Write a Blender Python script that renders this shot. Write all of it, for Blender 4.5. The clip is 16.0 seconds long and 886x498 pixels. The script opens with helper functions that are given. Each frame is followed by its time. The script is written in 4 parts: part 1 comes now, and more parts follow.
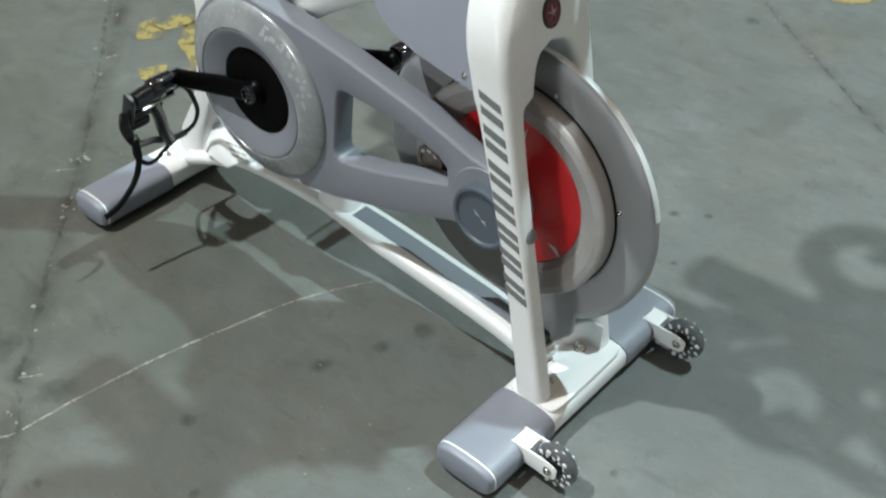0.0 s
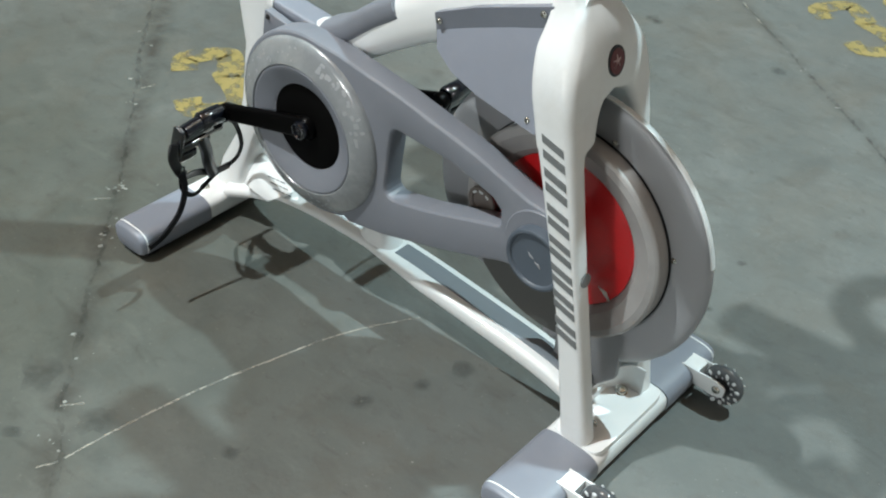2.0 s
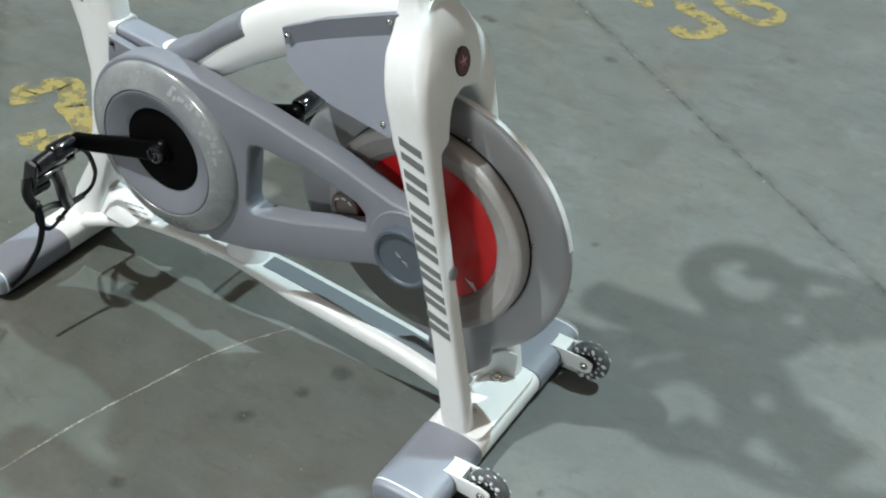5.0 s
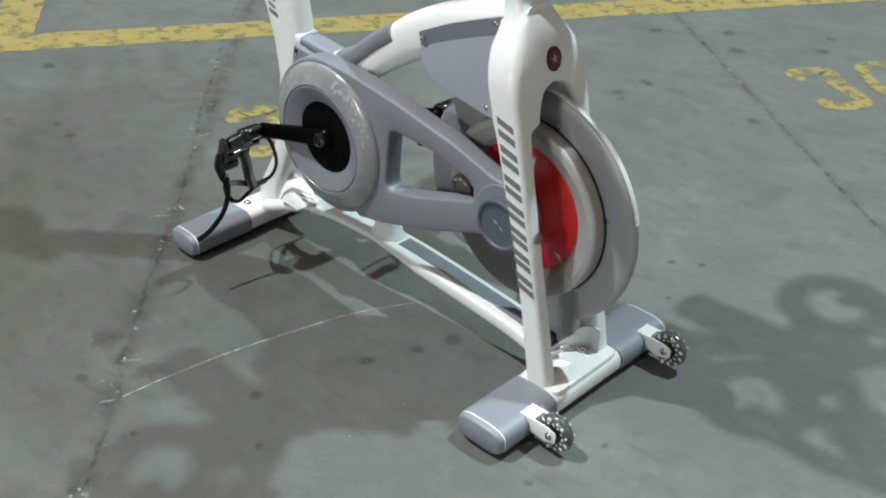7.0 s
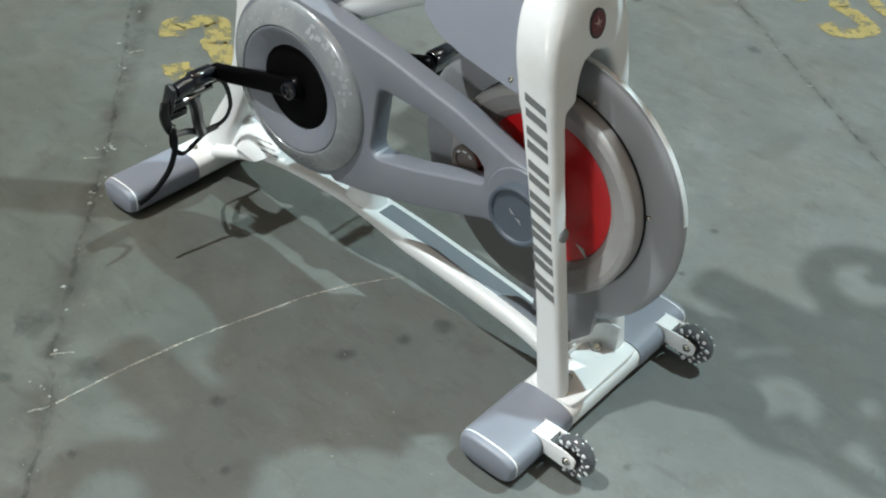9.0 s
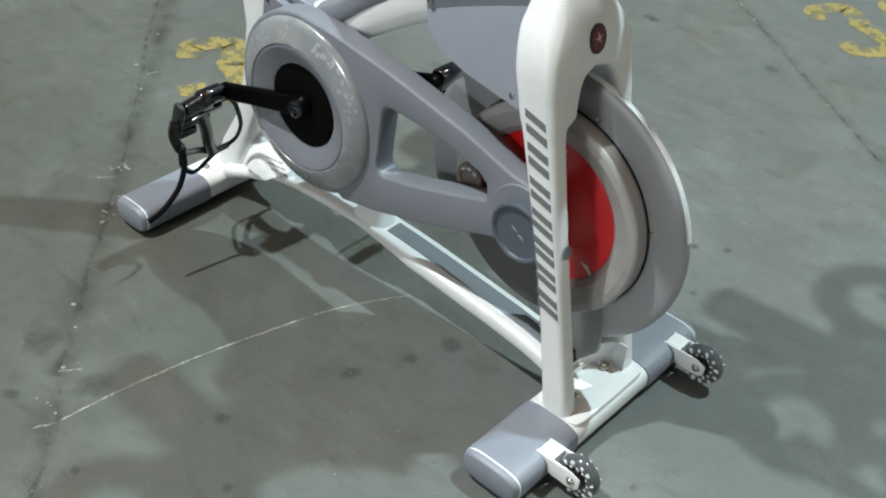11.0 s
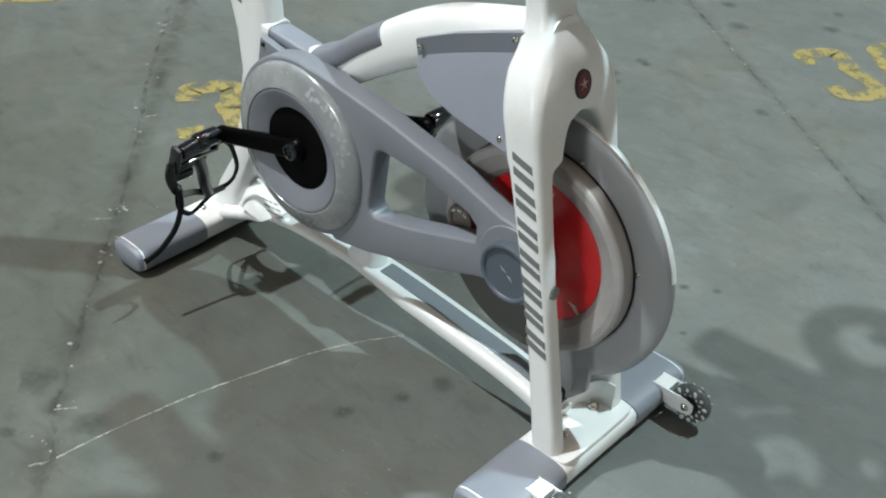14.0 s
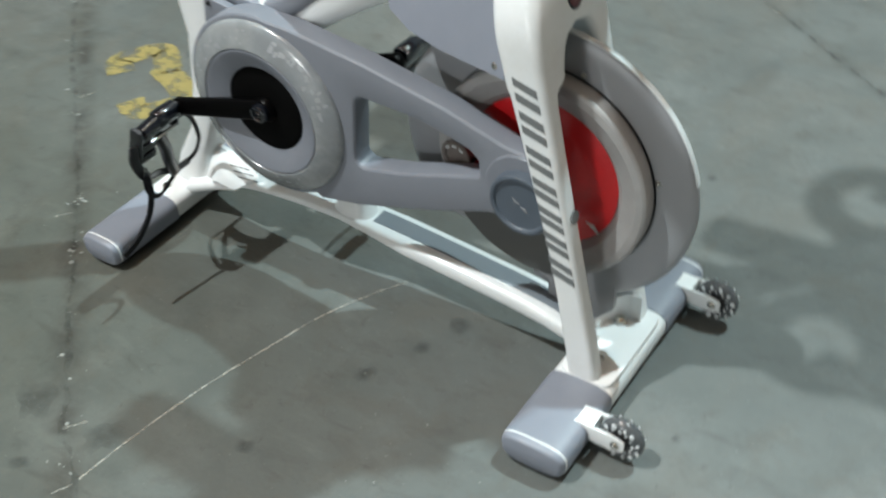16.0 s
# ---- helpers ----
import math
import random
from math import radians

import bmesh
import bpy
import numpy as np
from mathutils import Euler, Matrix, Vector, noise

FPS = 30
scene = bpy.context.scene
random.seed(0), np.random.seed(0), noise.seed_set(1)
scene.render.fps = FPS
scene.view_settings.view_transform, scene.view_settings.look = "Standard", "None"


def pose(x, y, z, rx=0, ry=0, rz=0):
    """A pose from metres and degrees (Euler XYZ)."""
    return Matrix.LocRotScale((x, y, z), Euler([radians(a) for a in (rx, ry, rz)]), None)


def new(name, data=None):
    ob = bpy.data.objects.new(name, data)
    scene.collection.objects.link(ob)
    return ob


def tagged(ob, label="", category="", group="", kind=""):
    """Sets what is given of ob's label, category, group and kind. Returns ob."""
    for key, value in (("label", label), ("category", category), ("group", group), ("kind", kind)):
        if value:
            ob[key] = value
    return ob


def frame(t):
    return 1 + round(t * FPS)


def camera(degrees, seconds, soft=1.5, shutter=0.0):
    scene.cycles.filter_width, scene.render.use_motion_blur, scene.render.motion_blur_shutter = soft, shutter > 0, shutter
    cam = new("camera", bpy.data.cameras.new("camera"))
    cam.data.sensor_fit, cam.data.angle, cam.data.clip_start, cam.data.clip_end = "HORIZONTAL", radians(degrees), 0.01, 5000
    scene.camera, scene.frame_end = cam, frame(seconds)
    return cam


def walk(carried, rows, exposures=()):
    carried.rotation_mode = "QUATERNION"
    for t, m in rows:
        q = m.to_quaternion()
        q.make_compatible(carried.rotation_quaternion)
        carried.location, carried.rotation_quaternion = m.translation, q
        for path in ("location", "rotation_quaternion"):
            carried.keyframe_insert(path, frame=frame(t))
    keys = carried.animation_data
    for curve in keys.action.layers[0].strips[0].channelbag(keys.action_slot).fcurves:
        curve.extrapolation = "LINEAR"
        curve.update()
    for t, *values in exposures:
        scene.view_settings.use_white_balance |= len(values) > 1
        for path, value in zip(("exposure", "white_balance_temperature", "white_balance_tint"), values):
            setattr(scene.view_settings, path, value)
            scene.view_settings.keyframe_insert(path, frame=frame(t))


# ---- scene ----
cam = camera(43.18, 16.0, soft=2.0, shutter=0.5)
ROWS = [
    (0.0, 0.5761, -1.0963, 1.3928, 49.61, -0.56, 41.26),
    (0.5, 0.5695, -1.1643, 1.4111, 51.75, -1.07, 40.47),
    (1.0, 0.5306, -1.1849, 1.4046, 50.86, -2.17, 40.92),
    (1.5, 0.5102, -1.1865, 1.4047, 51.29, -2.04, 41.51),
    (2.0, 0.5055, -1.1687, 1.4058, 51.40, -2.30, 41.75),
    (2.5, 0.5148, -1.1808, 1.4208, 53.25, -2.06, 40.66),
    (3.0, 0.5253, -1.1715, 1.4139, 52.75, -2.11, 39.80),
    (5.5, 0.5149, -1.2605, 1.4345, 52.48, -2.60, 31.74),
    (6.0, 0.6484, -1.3408, 1.4362, 54.86, -2.47, 37.48),
    (6.5, 0.8930, -1.4047, 1.4135, 55.42, -1.01, 43.14),
    (7.0, 0.9498, -1.4247, 1.4213, 57.95, -0.31, 44.72),
    (7.5, 0.8703, -1.3879, 1.4106, 55.96, -1.26, 45.15),
    (8.0, 0.6559, -1.2972, 1.3909, 50.34, -0.82, 39.56),
    (8.5, 0.5492, -1.2560, 1.4067, 50.31, -3.48, 40.72),
    (11.0, 0.5866, -1.2058, 1.3940, 51.98, -2.81, 42.76),
    (11.5, 0.6143, -1.2200, 1.4006, 52.92, -2.53, 42.42),
    (12.0, 0.6245, -1.2003, 1.3922, 52.58, -2.12, 42.99),
    (12.5, 0.6196, -1.1875, 1.3995, 52.75, -1.11, 42.83),
    (13.0, 0.6056, -1.1930, 1.4006, 52.94, -0.39, 41.83),
    (13.5, 0.6039, -1.2006, 1.4187, 53.57, -0.95, 41.57),
    (14.0, 0.6166, -1.2122, 1.4131, 54.07, -2.80, 42.87),
    (14.5, 0.6308, -1.1862, 1.4073, 53.35, -2.03, 41.92),
    (15.0, 0.6280, -1.1800, 1.4043, 53.13, -1.75, 41.50),
    (15.5, 0.5919, -1.1897, 1.4078, 52.86, -1.54, 42.15),
    (16.0, 0.4536, -1.2031, 1.3937, 49.46, 2.95, 33.83),
]
walk(cam, [(t, pose(*p)) for t, *p in ROWS])

# ---- world and light ----
world = bpy.data.worlds.new("world")
scene.world = world
world.use_nodes = True
world.node_tree.nodes["Background"].inputs[0].default_value = (0.64, 0.53, 0.46, 1)
world.node_tree.nodes["Background"].inputs[1].default_value = 0.035


def lamp(name, at, watts, colour, size):
    d = bpy.data.lights.new(name, "POINT")
    d.energy, d.color, d.shadow_soft_size = watts, colour, size
    ob = new(name, d)
    ob.location = at
    return ob


# two high-bay lamps set by their shadows, then two added fill lights
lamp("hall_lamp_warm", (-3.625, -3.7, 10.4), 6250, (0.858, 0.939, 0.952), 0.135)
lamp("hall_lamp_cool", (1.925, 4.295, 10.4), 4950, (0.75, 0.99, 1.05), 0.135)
lamp("side_fill", (-1.5, -13.0, 3.0), 1650, (0.91, 0.945, 0.94), 0.9)
lamp("front_fill", (12.0, 2.0, 5.5), 800, (1.0, 0.9, 0.78), 0.3)
scene.view_settings.exposure = 0.0


# ---- materials ----
def material(name, colour, rough=0.5, metal=0.0, coat=0.0, vary=0.08, scale=40.0, bump=0.0, bump_scale=300.0, dirt=None, dirt_amount=0.0, dirt_scale=8.0, dirt_from=(0.52, 0.75)):
    m = bpy.data.materials.new(name)
    m.use_nodes = True
    nt = m.node_tree
    b = nt.nodes["Principled BSDF"]
    b.inputs["Roughness"].default_value = rough
    b.inputs["Metallic"].default_value = metal
    b.inputs["Coat Weight"].default_value = coat
    b.inputs["Coat Roughness"].default_value = 0.12
    co = nt.nodes.new("ShaderNodeTexCoord")
    n = nt.nodes.new("ShaderNodeTexNoise")
    n.inputs["Scale"].default_value = scale
    n.inputs["Detail"].default_value = 6
    nt.links.new(co.outputs["Object"], n.inputs["Vector"])
    ramp = nt.nodes.new("ShaderNodeMix")
    ramp.data_type = "RGBA"
    lo = [c * (1 - vary) for c in colour[:3]] + [1]
    hi = [min(1, c * (1 + vary)) for c in colour[:3]] + [1]
    ramp.inputs["A"].default_value, ramp.inputs["B"].default_value = lo, hi
    nt.links.new(n.outputs["Fac"], ramp.inputs["Factor"])
    out = ramp.outputs["Result"]
    if dirt is not None:
        n2 = nt.nodes.new("ShaderNodeTexNoise")
        n2.inputs["Scale"].default_value = dirt_scale
        n2.inputs["Detail"].default_value = 9
        n2.inputs["Roughness"].default_value = 0.7
        nt.links.new(co.outputs["Object"], n2.inputs["Vector"])
        cr = nt.nodes.new("ShaderNodeMapRange")
        cr.inputs["From Min"].default_value, cr.inputs["From Max"].default_value = dirt_from
        cr.inputs["To Max"].default_value = dirt_amount
        nt.links.new(n2.outputs["Fac"], cr.inputs["Value"])
        mx = nt.nodes.new("ShaderNodeMix")
        mx.data_type = "RGBA"
        nt.links.new(cr.outputs["Result"], mx.inputs["Factor"])
        nt.links.new(out, mx.inputs["A"])
        mx.inputs["B"].default_value = (*dirt, 1)
        out = mx.outputs["Result"]
    nt.links.new(out, b.inputs["Base Color"])
    rr = nt.nodes.new("ShaderNodeMapRange")
    rr.inputs["To Min"].default_value, rr.inputs["To Max"].default_value = rough * 0.8, min(1, rough * 1.2)
    nt.links.new(n.outputs["Fac"], rr.inputs["Value"])
    nt.links.new(rr.outputs["Result"], b.inputs["Roughness"])
    if bump:
        n3 = nt.nodes.new("ShaderNodeTexNoise")
        n3.inputs["Scale"].default_value = bump_scale
        n3.inputs["Detail"].default_value = 3
        nt.links.new(co.outputs["Object"], n3.inputs["Vector"])
        bp = nt.nodes.new("ShaderNodeBump")
        bp.inputs["Strength"].default_value = bump
        bp.inputs["Distance"].default_value = 0.001
        nt.links.new(n3.outputs["Fac"], bp.inputs["Height"])
        nt.links.new(bp.outputs["Normal"], b.inputs["Normal"])
    return m


WHITE = material("white_gloss_paint", (0.72, 0.735, 0.735), 0.32, coat=0.4, vary=0.03, scale=12, bump=0.05, bump_scale=500, dirt=(0.42, 0.4, 0.35), dirt_amount=0.25, dirt_scale=9)
# one grey plastic in two tones; the paler paints in stronger overhead light
GREY = material("grey_satin_plastic", (0.165, 0.176, 0.203), 0.45, vary=0.05, scale=30, bump=0.25, bump_scale=900, dirt=(0.3, 0.3, 0.31), dirt_amount=0.12, dirt_scale=18)
GREY_LIT = material("lit_grey_satin_plastic", (0.19, 0.206, 0.244), 0.42, vary=0.05, scale=30, bump=0.25, bump_scale=900, dirt=(0.3, 0.3, 0.31), dirt_amount=0.12, dirt_scale=18)
SHROUD = material("silver_grey_paint", (0.292, 0.298, 0.31), 0.45, 0.25, vary=0.05, scale=25, bump=0.1, bump_scale=900)
KNOB = material("blue_grey_plastic", (0.07, 0.087, 0.11), 0.5, vary=0.08, bump=0.2)
DECAL = material("dark_grey_decal", (0.15, 0.158, 0.16), 0.45, vary=0.08)
PANEL = material("blue_grey_inlay", (0.15, 0.17, 0.19), 0.5, vary=0.06, bump=0.2)
BLACK = material("black_plastic", (0.006, 0.006, 0.007), 0.3, vary=0.2, bump=0.2)
BLACKGLOSS = material("black_enamel", (0.0015, 0.0014, 0.0015), 0.32, coat=0.0, vary=0.2)
GLOSS = material("black_glossy_plastic", (0.004, 0.005, 0.008), 0.1, coat=0.8, vary=0.2, bump=0.4, bump_scale=160)
MATT = material("matt_black_plastic", (0.0022, 0.0021, 0.0021), 0.55, vary=0.2, bump=0.2)
SHADE_GREY = material("dark_shade_grey", (0.075, 0.075, 0.072), 0.55, vary=0.1, bump=0.2)
WEB = material("black_webbing", (0.006, 0.006, 0.007), 0.6, vary=0.3, bump=0.6, bump_scale=1500)
RUBBER = material("black_rubber", (0.018, 0.017, 0.016), 0.7, vary=0.2)
STEEL = material("steel_bolt", (0.55, 0.54, 0.5), 0.22, 1.0, vary=0.1)
EMBLEM = material("dull_pink_metal", (0.5, 0.36, 0.34), 0.3, 0.3, vary=0.1)
RIM = material("brushed_steel", (0.35, 0.338, 0.33), 0.55, 0.35, vary=0.12, scale=60, bump=0.2, dirt=(0.3, 0.27, 0.25), dirt_amount=0.6, dirt_scale=24)
RED = material("red_enamel", (0.62, 0.008, 0.012), 0.35, coat=0.3, vary=0.08, dirt=(0.3, 0.012, 0.012), dirt_amount=0.6, dirt_scale=14)
BADGE_RED = material("dark_red_badge", (0.1, 0.005, 0.006), 0.3, coat=0.15, vary=0.2)
WORN = material("worn_clear_plastic", (0.195, 0.207, 0.218), 0.24, coat=0.5, vary=0.18, scale=16, dirt=(0.45, 0.47, 0.45), dirt_amount=0.4, dirt_scale=13, dirt_from=(0.45, 0.7), bump=0.15, bump_scale=60)
EDGE = material("lit_edge_and_mark_grey", (0.58, 0.6, 0.6), 0.4, vary=0.06)
HUB = material("dull_brown_metal", (0.16, 0.135, 0.12), 0.45, 0.4, vary=0.25, scale=60)
URETHANE = material("smoky_urethane", (0.07, 0.075, 0.08), 0.12, coat=0.6, vary=0.3, scale=120)
GEL = material("clear_gel_insert", (0.58, 0.6, 0.61), 0.08, coat=1.0, vary=0.3, scale=200)
SCUFF = material("scuffed_plastic", (0.285, 0.3, 0.312), 0.5, vary=0.15)
PALE = material("pale_plastic", (0.7, 0.72, 0.72), 0.35, vary=0.06)
for m_, v_ in ((MATT, 0.04), (GLOSS, 0.5), (BLACKGLOSS, 0.06), (WEB, 0.12)):
    m_.node_tree.nodes["Principled BSDF"].inputs["Specular IOR Level"].default_value = v_


def concrete():
    m = bpy.data.materials.new("stained_concrete")
    m.use_nodes = True
    nt = m.node_tree
    L = nt.links.new
    b = nt.nodes["Principled BSDF"]
    co = nt.nodes.new("ShaderNodeTexCoord")

    def noise_tex(scale, detail=6, rough=0.6, dist=0.0):
        n = nt.nodes.new("ShaderNodeTexNoise")
        n.inputs["Scale"].default_value, n.inputs["Detail"].default_value = scale, detail
        n.inputs["Roughness"].default_value, n.inputs["Distortion"].default_value = rough, dist
        L(co.outputs["Object"], n.inputs["Vector"])
        return n.outputs["Fac"]

    def rng(v, a, c, lo=0.0, hi=1.0):
        r = nt.nodes.new("ShaderNodeMapRange")
        for k, x in (("From Min", a), ("From Max", c), ("To Min", lo), ("To Max", hi)):
            r.inputs[k].default_value = x
        L(v, r.inputs["Value"])
        return r.outputs["Result"]

    def mix(f, a, c):
        x = nt.nodes.new("ShaderNodeMix")
        x.data_type = "RGBA"
        L(f, x.inputs["Factor"])
        for s, v in (("A", a), ("B", c)):
            if isinstance(v, tuple):
                x.inputs[s].default_value = (*v, 1)
            else:
                L(v, x.inputs[s])
        return x.outputs["Result"]

    col = mix(rng(noise_tex(1.6, 4, 0.55, 0.4), 0.3, 0.7), (0.078, 0.087, 0.083), (0.104, 0.115, 0.11))
    col = mix(rng(noise_tex(7, 7, 0.65), 0.35, 0.7, 0, 0.5), col, (0.122, 0.133, 0.127))
    col = mix(rng(noise_tex(3.1, 5, 0.5, 1.2), 0.58, 0.74, 0, 0.35), col, (0.058, 0.062, 0.058))
    v = nt.nodes.new("ShaderNodeTexVoronoi")
    v.inputs["Scale"].default_value = 6.0
    v.inputs["Randomness"].default_value = 1.0
    wob = nt.nodes.new("ShaderNodeTexNoise")
    wob.inputs["Scale"].default_value = 14
    L(co.outputs["Object"], wob.inputs["Vector"])
    ad = nt.nodes.new("ShaderNodeVectorMath")
    ad.operation = "MULTIPLY_ADD"
    ad.inputs[1].default_value = (0.05, 0.05, 0.05)
    L(wob.outputs["Color"], ad.inputs[0])
    L(co.outputs["Object"], ad.inputs[2])
    L(ad.outputs[0], v.inputs["Vector"])
    spots = rng(v.outputs["Distance"], 0.05, 0.16, 1, 0)
    pick = rng(noise_tex(2.2, 2), 0.5, 0.62, 0, 0.55)
    mul = nt.nodes.new("ShaderNodeMath")
    mul.operation = "MULTIPLY"
    L(spots, mul.inputs[0])
    L(pick, mul.inputs[1])
    col = mix(mul.outputs[0], col, (0.036, 0.035, 0.032))
    col = mix(rng(noise_tex(2.3, 6, 0.6, 0.8), 0.48, 0.7, 0, 0.55), col, (0.105, 0.097, 0.08))
    col = mix(rng(noise_tex(8.5, 7, 0.65, 0.9), 0.52, 0.68, 0, 0.4), col, (0.082, 0.077, 0.064))
    col = mix(rng(noise_tex(4.3, 7, 0.7, 0.3), 0.52, 0.68, 0, 0.42), col, (0.152, 0.164, 0.16))
    col = mix(rng(noise_tex(18, 6, 0.6, 0.6), 0.56, 0.72, 0, 0.35), col, (0.066, 0.068, 0.062))
    col = mix(rng(noise_tex(180, 3), 0.62, 0.8, 0, 0.35), col, (0.06, 0.062, 0.057))
    col = mix(rng(noise_tex(60, 4, 0.7), 0.66, 0.74, 0, 0.4), col, (0.16, 0.17, 0.163))
    # smudges dragged along one way, then small dark spots and pale specks
    drag = nt.nodes.new("ShaderNodeMapping")
    drag.inputs["Rotation"].default_value = (0, 0, 0.75)
    drag.inputs["Scale"].default_value = (1.0, 2.6, 1.0)
    L(co.outputs["Object"], drag.inputs["Vector"])
    smear = nt.nodes.new("ShaderNodeTexNoise")
    for k, x in (("Scale", 9.0), ("Detail", 7.0), ("Roughness", 0.62), ("Distortion", 0.5)):
        smear.inputs[k].default_value = x
    L(drag.outputs["Vector"], smear.inputs["Vector"])
    col = mix(rng(smear.outputs["Fac"], 0.55, 0.7, 0, 0.42), col, (0.055, 0.056, 0.052))
    col = mix(rng(smear.outputs["Fac"], 0.42, 0.3, 0, 0.3), col, (0.15, 0.162, 0.155))
    col = mix(rng(noise_tex(33, 5, 0.75, 0.4), 0.6, 0.68, 0, 0.4), col, (0.056, 0.055, 0.05))
    col = mix(rng(noise_tex(130, 2, 0.5), 0.7, 0.76, 0, 0.5), col, (0.2, 0.21, 0.2))
    # dirt trodden into the strips beside the two joints
    for spot, across, wide, deep in (((-0.803, -0.585, 0.0), (0.694, 0.72, 0.0), 0.04, 0.95), ((-0.282, 1.276, 0.0), (0.588, 0.809, 0.0), 0.03, 0.55)):
        rel = nt.nodes.new("ShaderNodeVectorMath")
        rel.operation = "SUBTRACT"
        L(co.outputs["Object"], rel.inputs[0])
        rel.inputs[1].default_value = spot
        side = nt.nodes.new("ShaderNodeVectorMath")
        side.operation = "DOT_PRODUCT"
        L(rel.outputs[0], side.inputs[0])
        side.inputs[1].default_value = across
        ab = nt.nodes.new("ShaderNodeMath")
        ab.operation = "ABSOLUTE"
        L(side.outputs["Value"], ab.inputs[0])
        near = rng(ab.outputs[0], 0.0, wide, 1.0, 0.0)
        patchy = nt.nodes.new("ShaderNodeMath")
        patchy.operation = "MULTIPLY"
        L(near, patchy.inputs[0])
        L(rng(noise_tex(15, 6, 0.65, 0.5), 0.4, 0.62, 0.1, deep), patchy.inputs[1])
        col = mix(patchy.outputs[0], col, (0.045, 0.044, 0.039))
    # olive tint at the left, darkened to paint in weaker light there
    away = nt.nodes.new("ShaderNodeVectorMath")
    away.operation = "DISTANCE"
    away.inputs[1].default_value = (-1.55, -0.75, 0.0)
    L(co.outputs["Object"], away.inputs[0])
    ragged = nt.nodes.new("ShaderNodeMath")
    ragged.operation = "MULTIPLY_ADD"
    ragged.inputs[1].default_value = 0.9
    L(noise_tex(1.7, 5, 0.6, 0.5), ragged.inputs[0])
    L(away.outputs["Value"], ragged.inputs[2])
    olive_dimming = nt.nodes.new("ShaderNodeMix")
    olive_dimming.data_type, olive_dimming.blend_type = "RGBA", "MULTIPLY"
    L(rng(ragged.outputs[0], 0.8, 1.95, 1.0, 0.0), olive_dimming.inputs["Factor"])
    L(col, olive_dimming.inputs["A"])
    olive_dimming.inputs["B"].default_value = (0.64, 0.622, 0.535, 1)
    col = olive_dimming.outputs["Result"]
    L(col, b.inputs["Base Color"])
    L(rng(noise_tex(5, 5), 0.3, 0.7, 0.42, 0.62), b.inputs["Roughness"])
    bp = nt.nodes.new("ShaderNodeBump")
    bp.inputs["Strength"].default_value, bp.inputs["Distance"].default_value = 0.25, 0.002
    L(noise_tex(90, 5, 0.65), bp.inputs["Height"])
    L(bp.outputs["Normal"], b.inputs["Normal"])
    return m


def worn_paint(name, colour, lo, hi, scale=22.0, dirt=(0.3, 0.24, 0.09), most=1.0):
    """Floor paint that has flaked away in patches."""
    m = material(name, colour, 0.5, vary=0.14, scale=18, dirt=dirt, dirt_amount=0.45, dirt_scale=14)
    nt = m.node_tree
    b = nt.nodes["Principled BSDF"]
    co = nt.nodes.new("ShaderNodeTexCoord")
    n = nt.nodes.new("ShaderNodeTexNoise")
    n.inputs["Scale"].default_value, n.inputs["Detail"].default_value, n.inputs["Roughness"].default_value = scale, 8, 0.65
    nt.links.new(co.outputs["Object"], n.inputs["Vector"])
    r = nt.nodes.new("ShaderNodeMapRange")
    r.inputs["From Min"].default_value, r.inputs["From Max"].default_value = lo, hi
    r.inputs["To Max"].default_value = most
    nt.links.new(n.outputs["Fac"], r.inputs["Value"])
    nt.links.new(r.outputs["Result"], b.inputs["Alpha"])
    return m


CONCRETE = concrete()
YELLOW = worn_paint("yellow_floor_paint", (0.28, 0.226, 0.08), 0.38, 0.54, 22, (0.26, 0.22, 0.12), 0.85)
LINE = worn_paint("worn_line_paint", (0.275, 0.218, 0.074), 0.3, 0.5, 16, (0.2, 0.17, 0.085), 0.92)
CHALK = worn_paint("chalk", (0.32, 0.31, 0.27), 0.3, 0.62, 40, (0.2, 0.19, 0.16), 0.85)
CRACK = worn_paint("crack_dirt", (0.04, 0.039, 0.035), 0.42, 0.64, 30, (0.07, 0.065, 0.055), 0.34)
CHIP = material("pale_chip", (0.19, 0.2, 0.185), 0.7, vary=0.2)
WALLPAINT = material("wall_paint", (0.12, 0.12, 0.12), 0.7, vary=0.06, scale=2)
# brown of the unseen ceiling, chosen to bounce warm light into shadows
BOUNCE_BROWN = material("warm_bounce_brown", (0.145, 0.072, 0.03), 0.8, vary=0.1, scale=2)


# ---- mesh tools ----
def finish(name, bm, mat, sharp=40):
    bmesh.ops.recalc_face_normals(bm, faces=bm.faces)
    me = bpy.data.meshes.new(name)
    for f in bm.faces:
        f.smooth = True
    lim = radians(sharp)
    for e in bm.edges:
        if len(e.link_faces) == 2:
            e.smooth = e.calc_face_angle(0) < lim
    bm.to_mesh(me)
    bm.free()
    me.materials.append(mat)
    return me


def part(name, bm, mat, parent, label="", sharp=40):
    ob = new(name, finish(name, bm, mat, sharp))
    ob.parent = parent
    if parent.type == "EMPTY":
        ob.matrix_parent_inverse = Matrix.Translation(-parent.location)
    if label:
        tagged(ob, label)
    return ob


def structure(name, bm, mat, label="", category=""):
    return tagged(new(name, finish(name, bm, mat)), label, category, kind="structure")


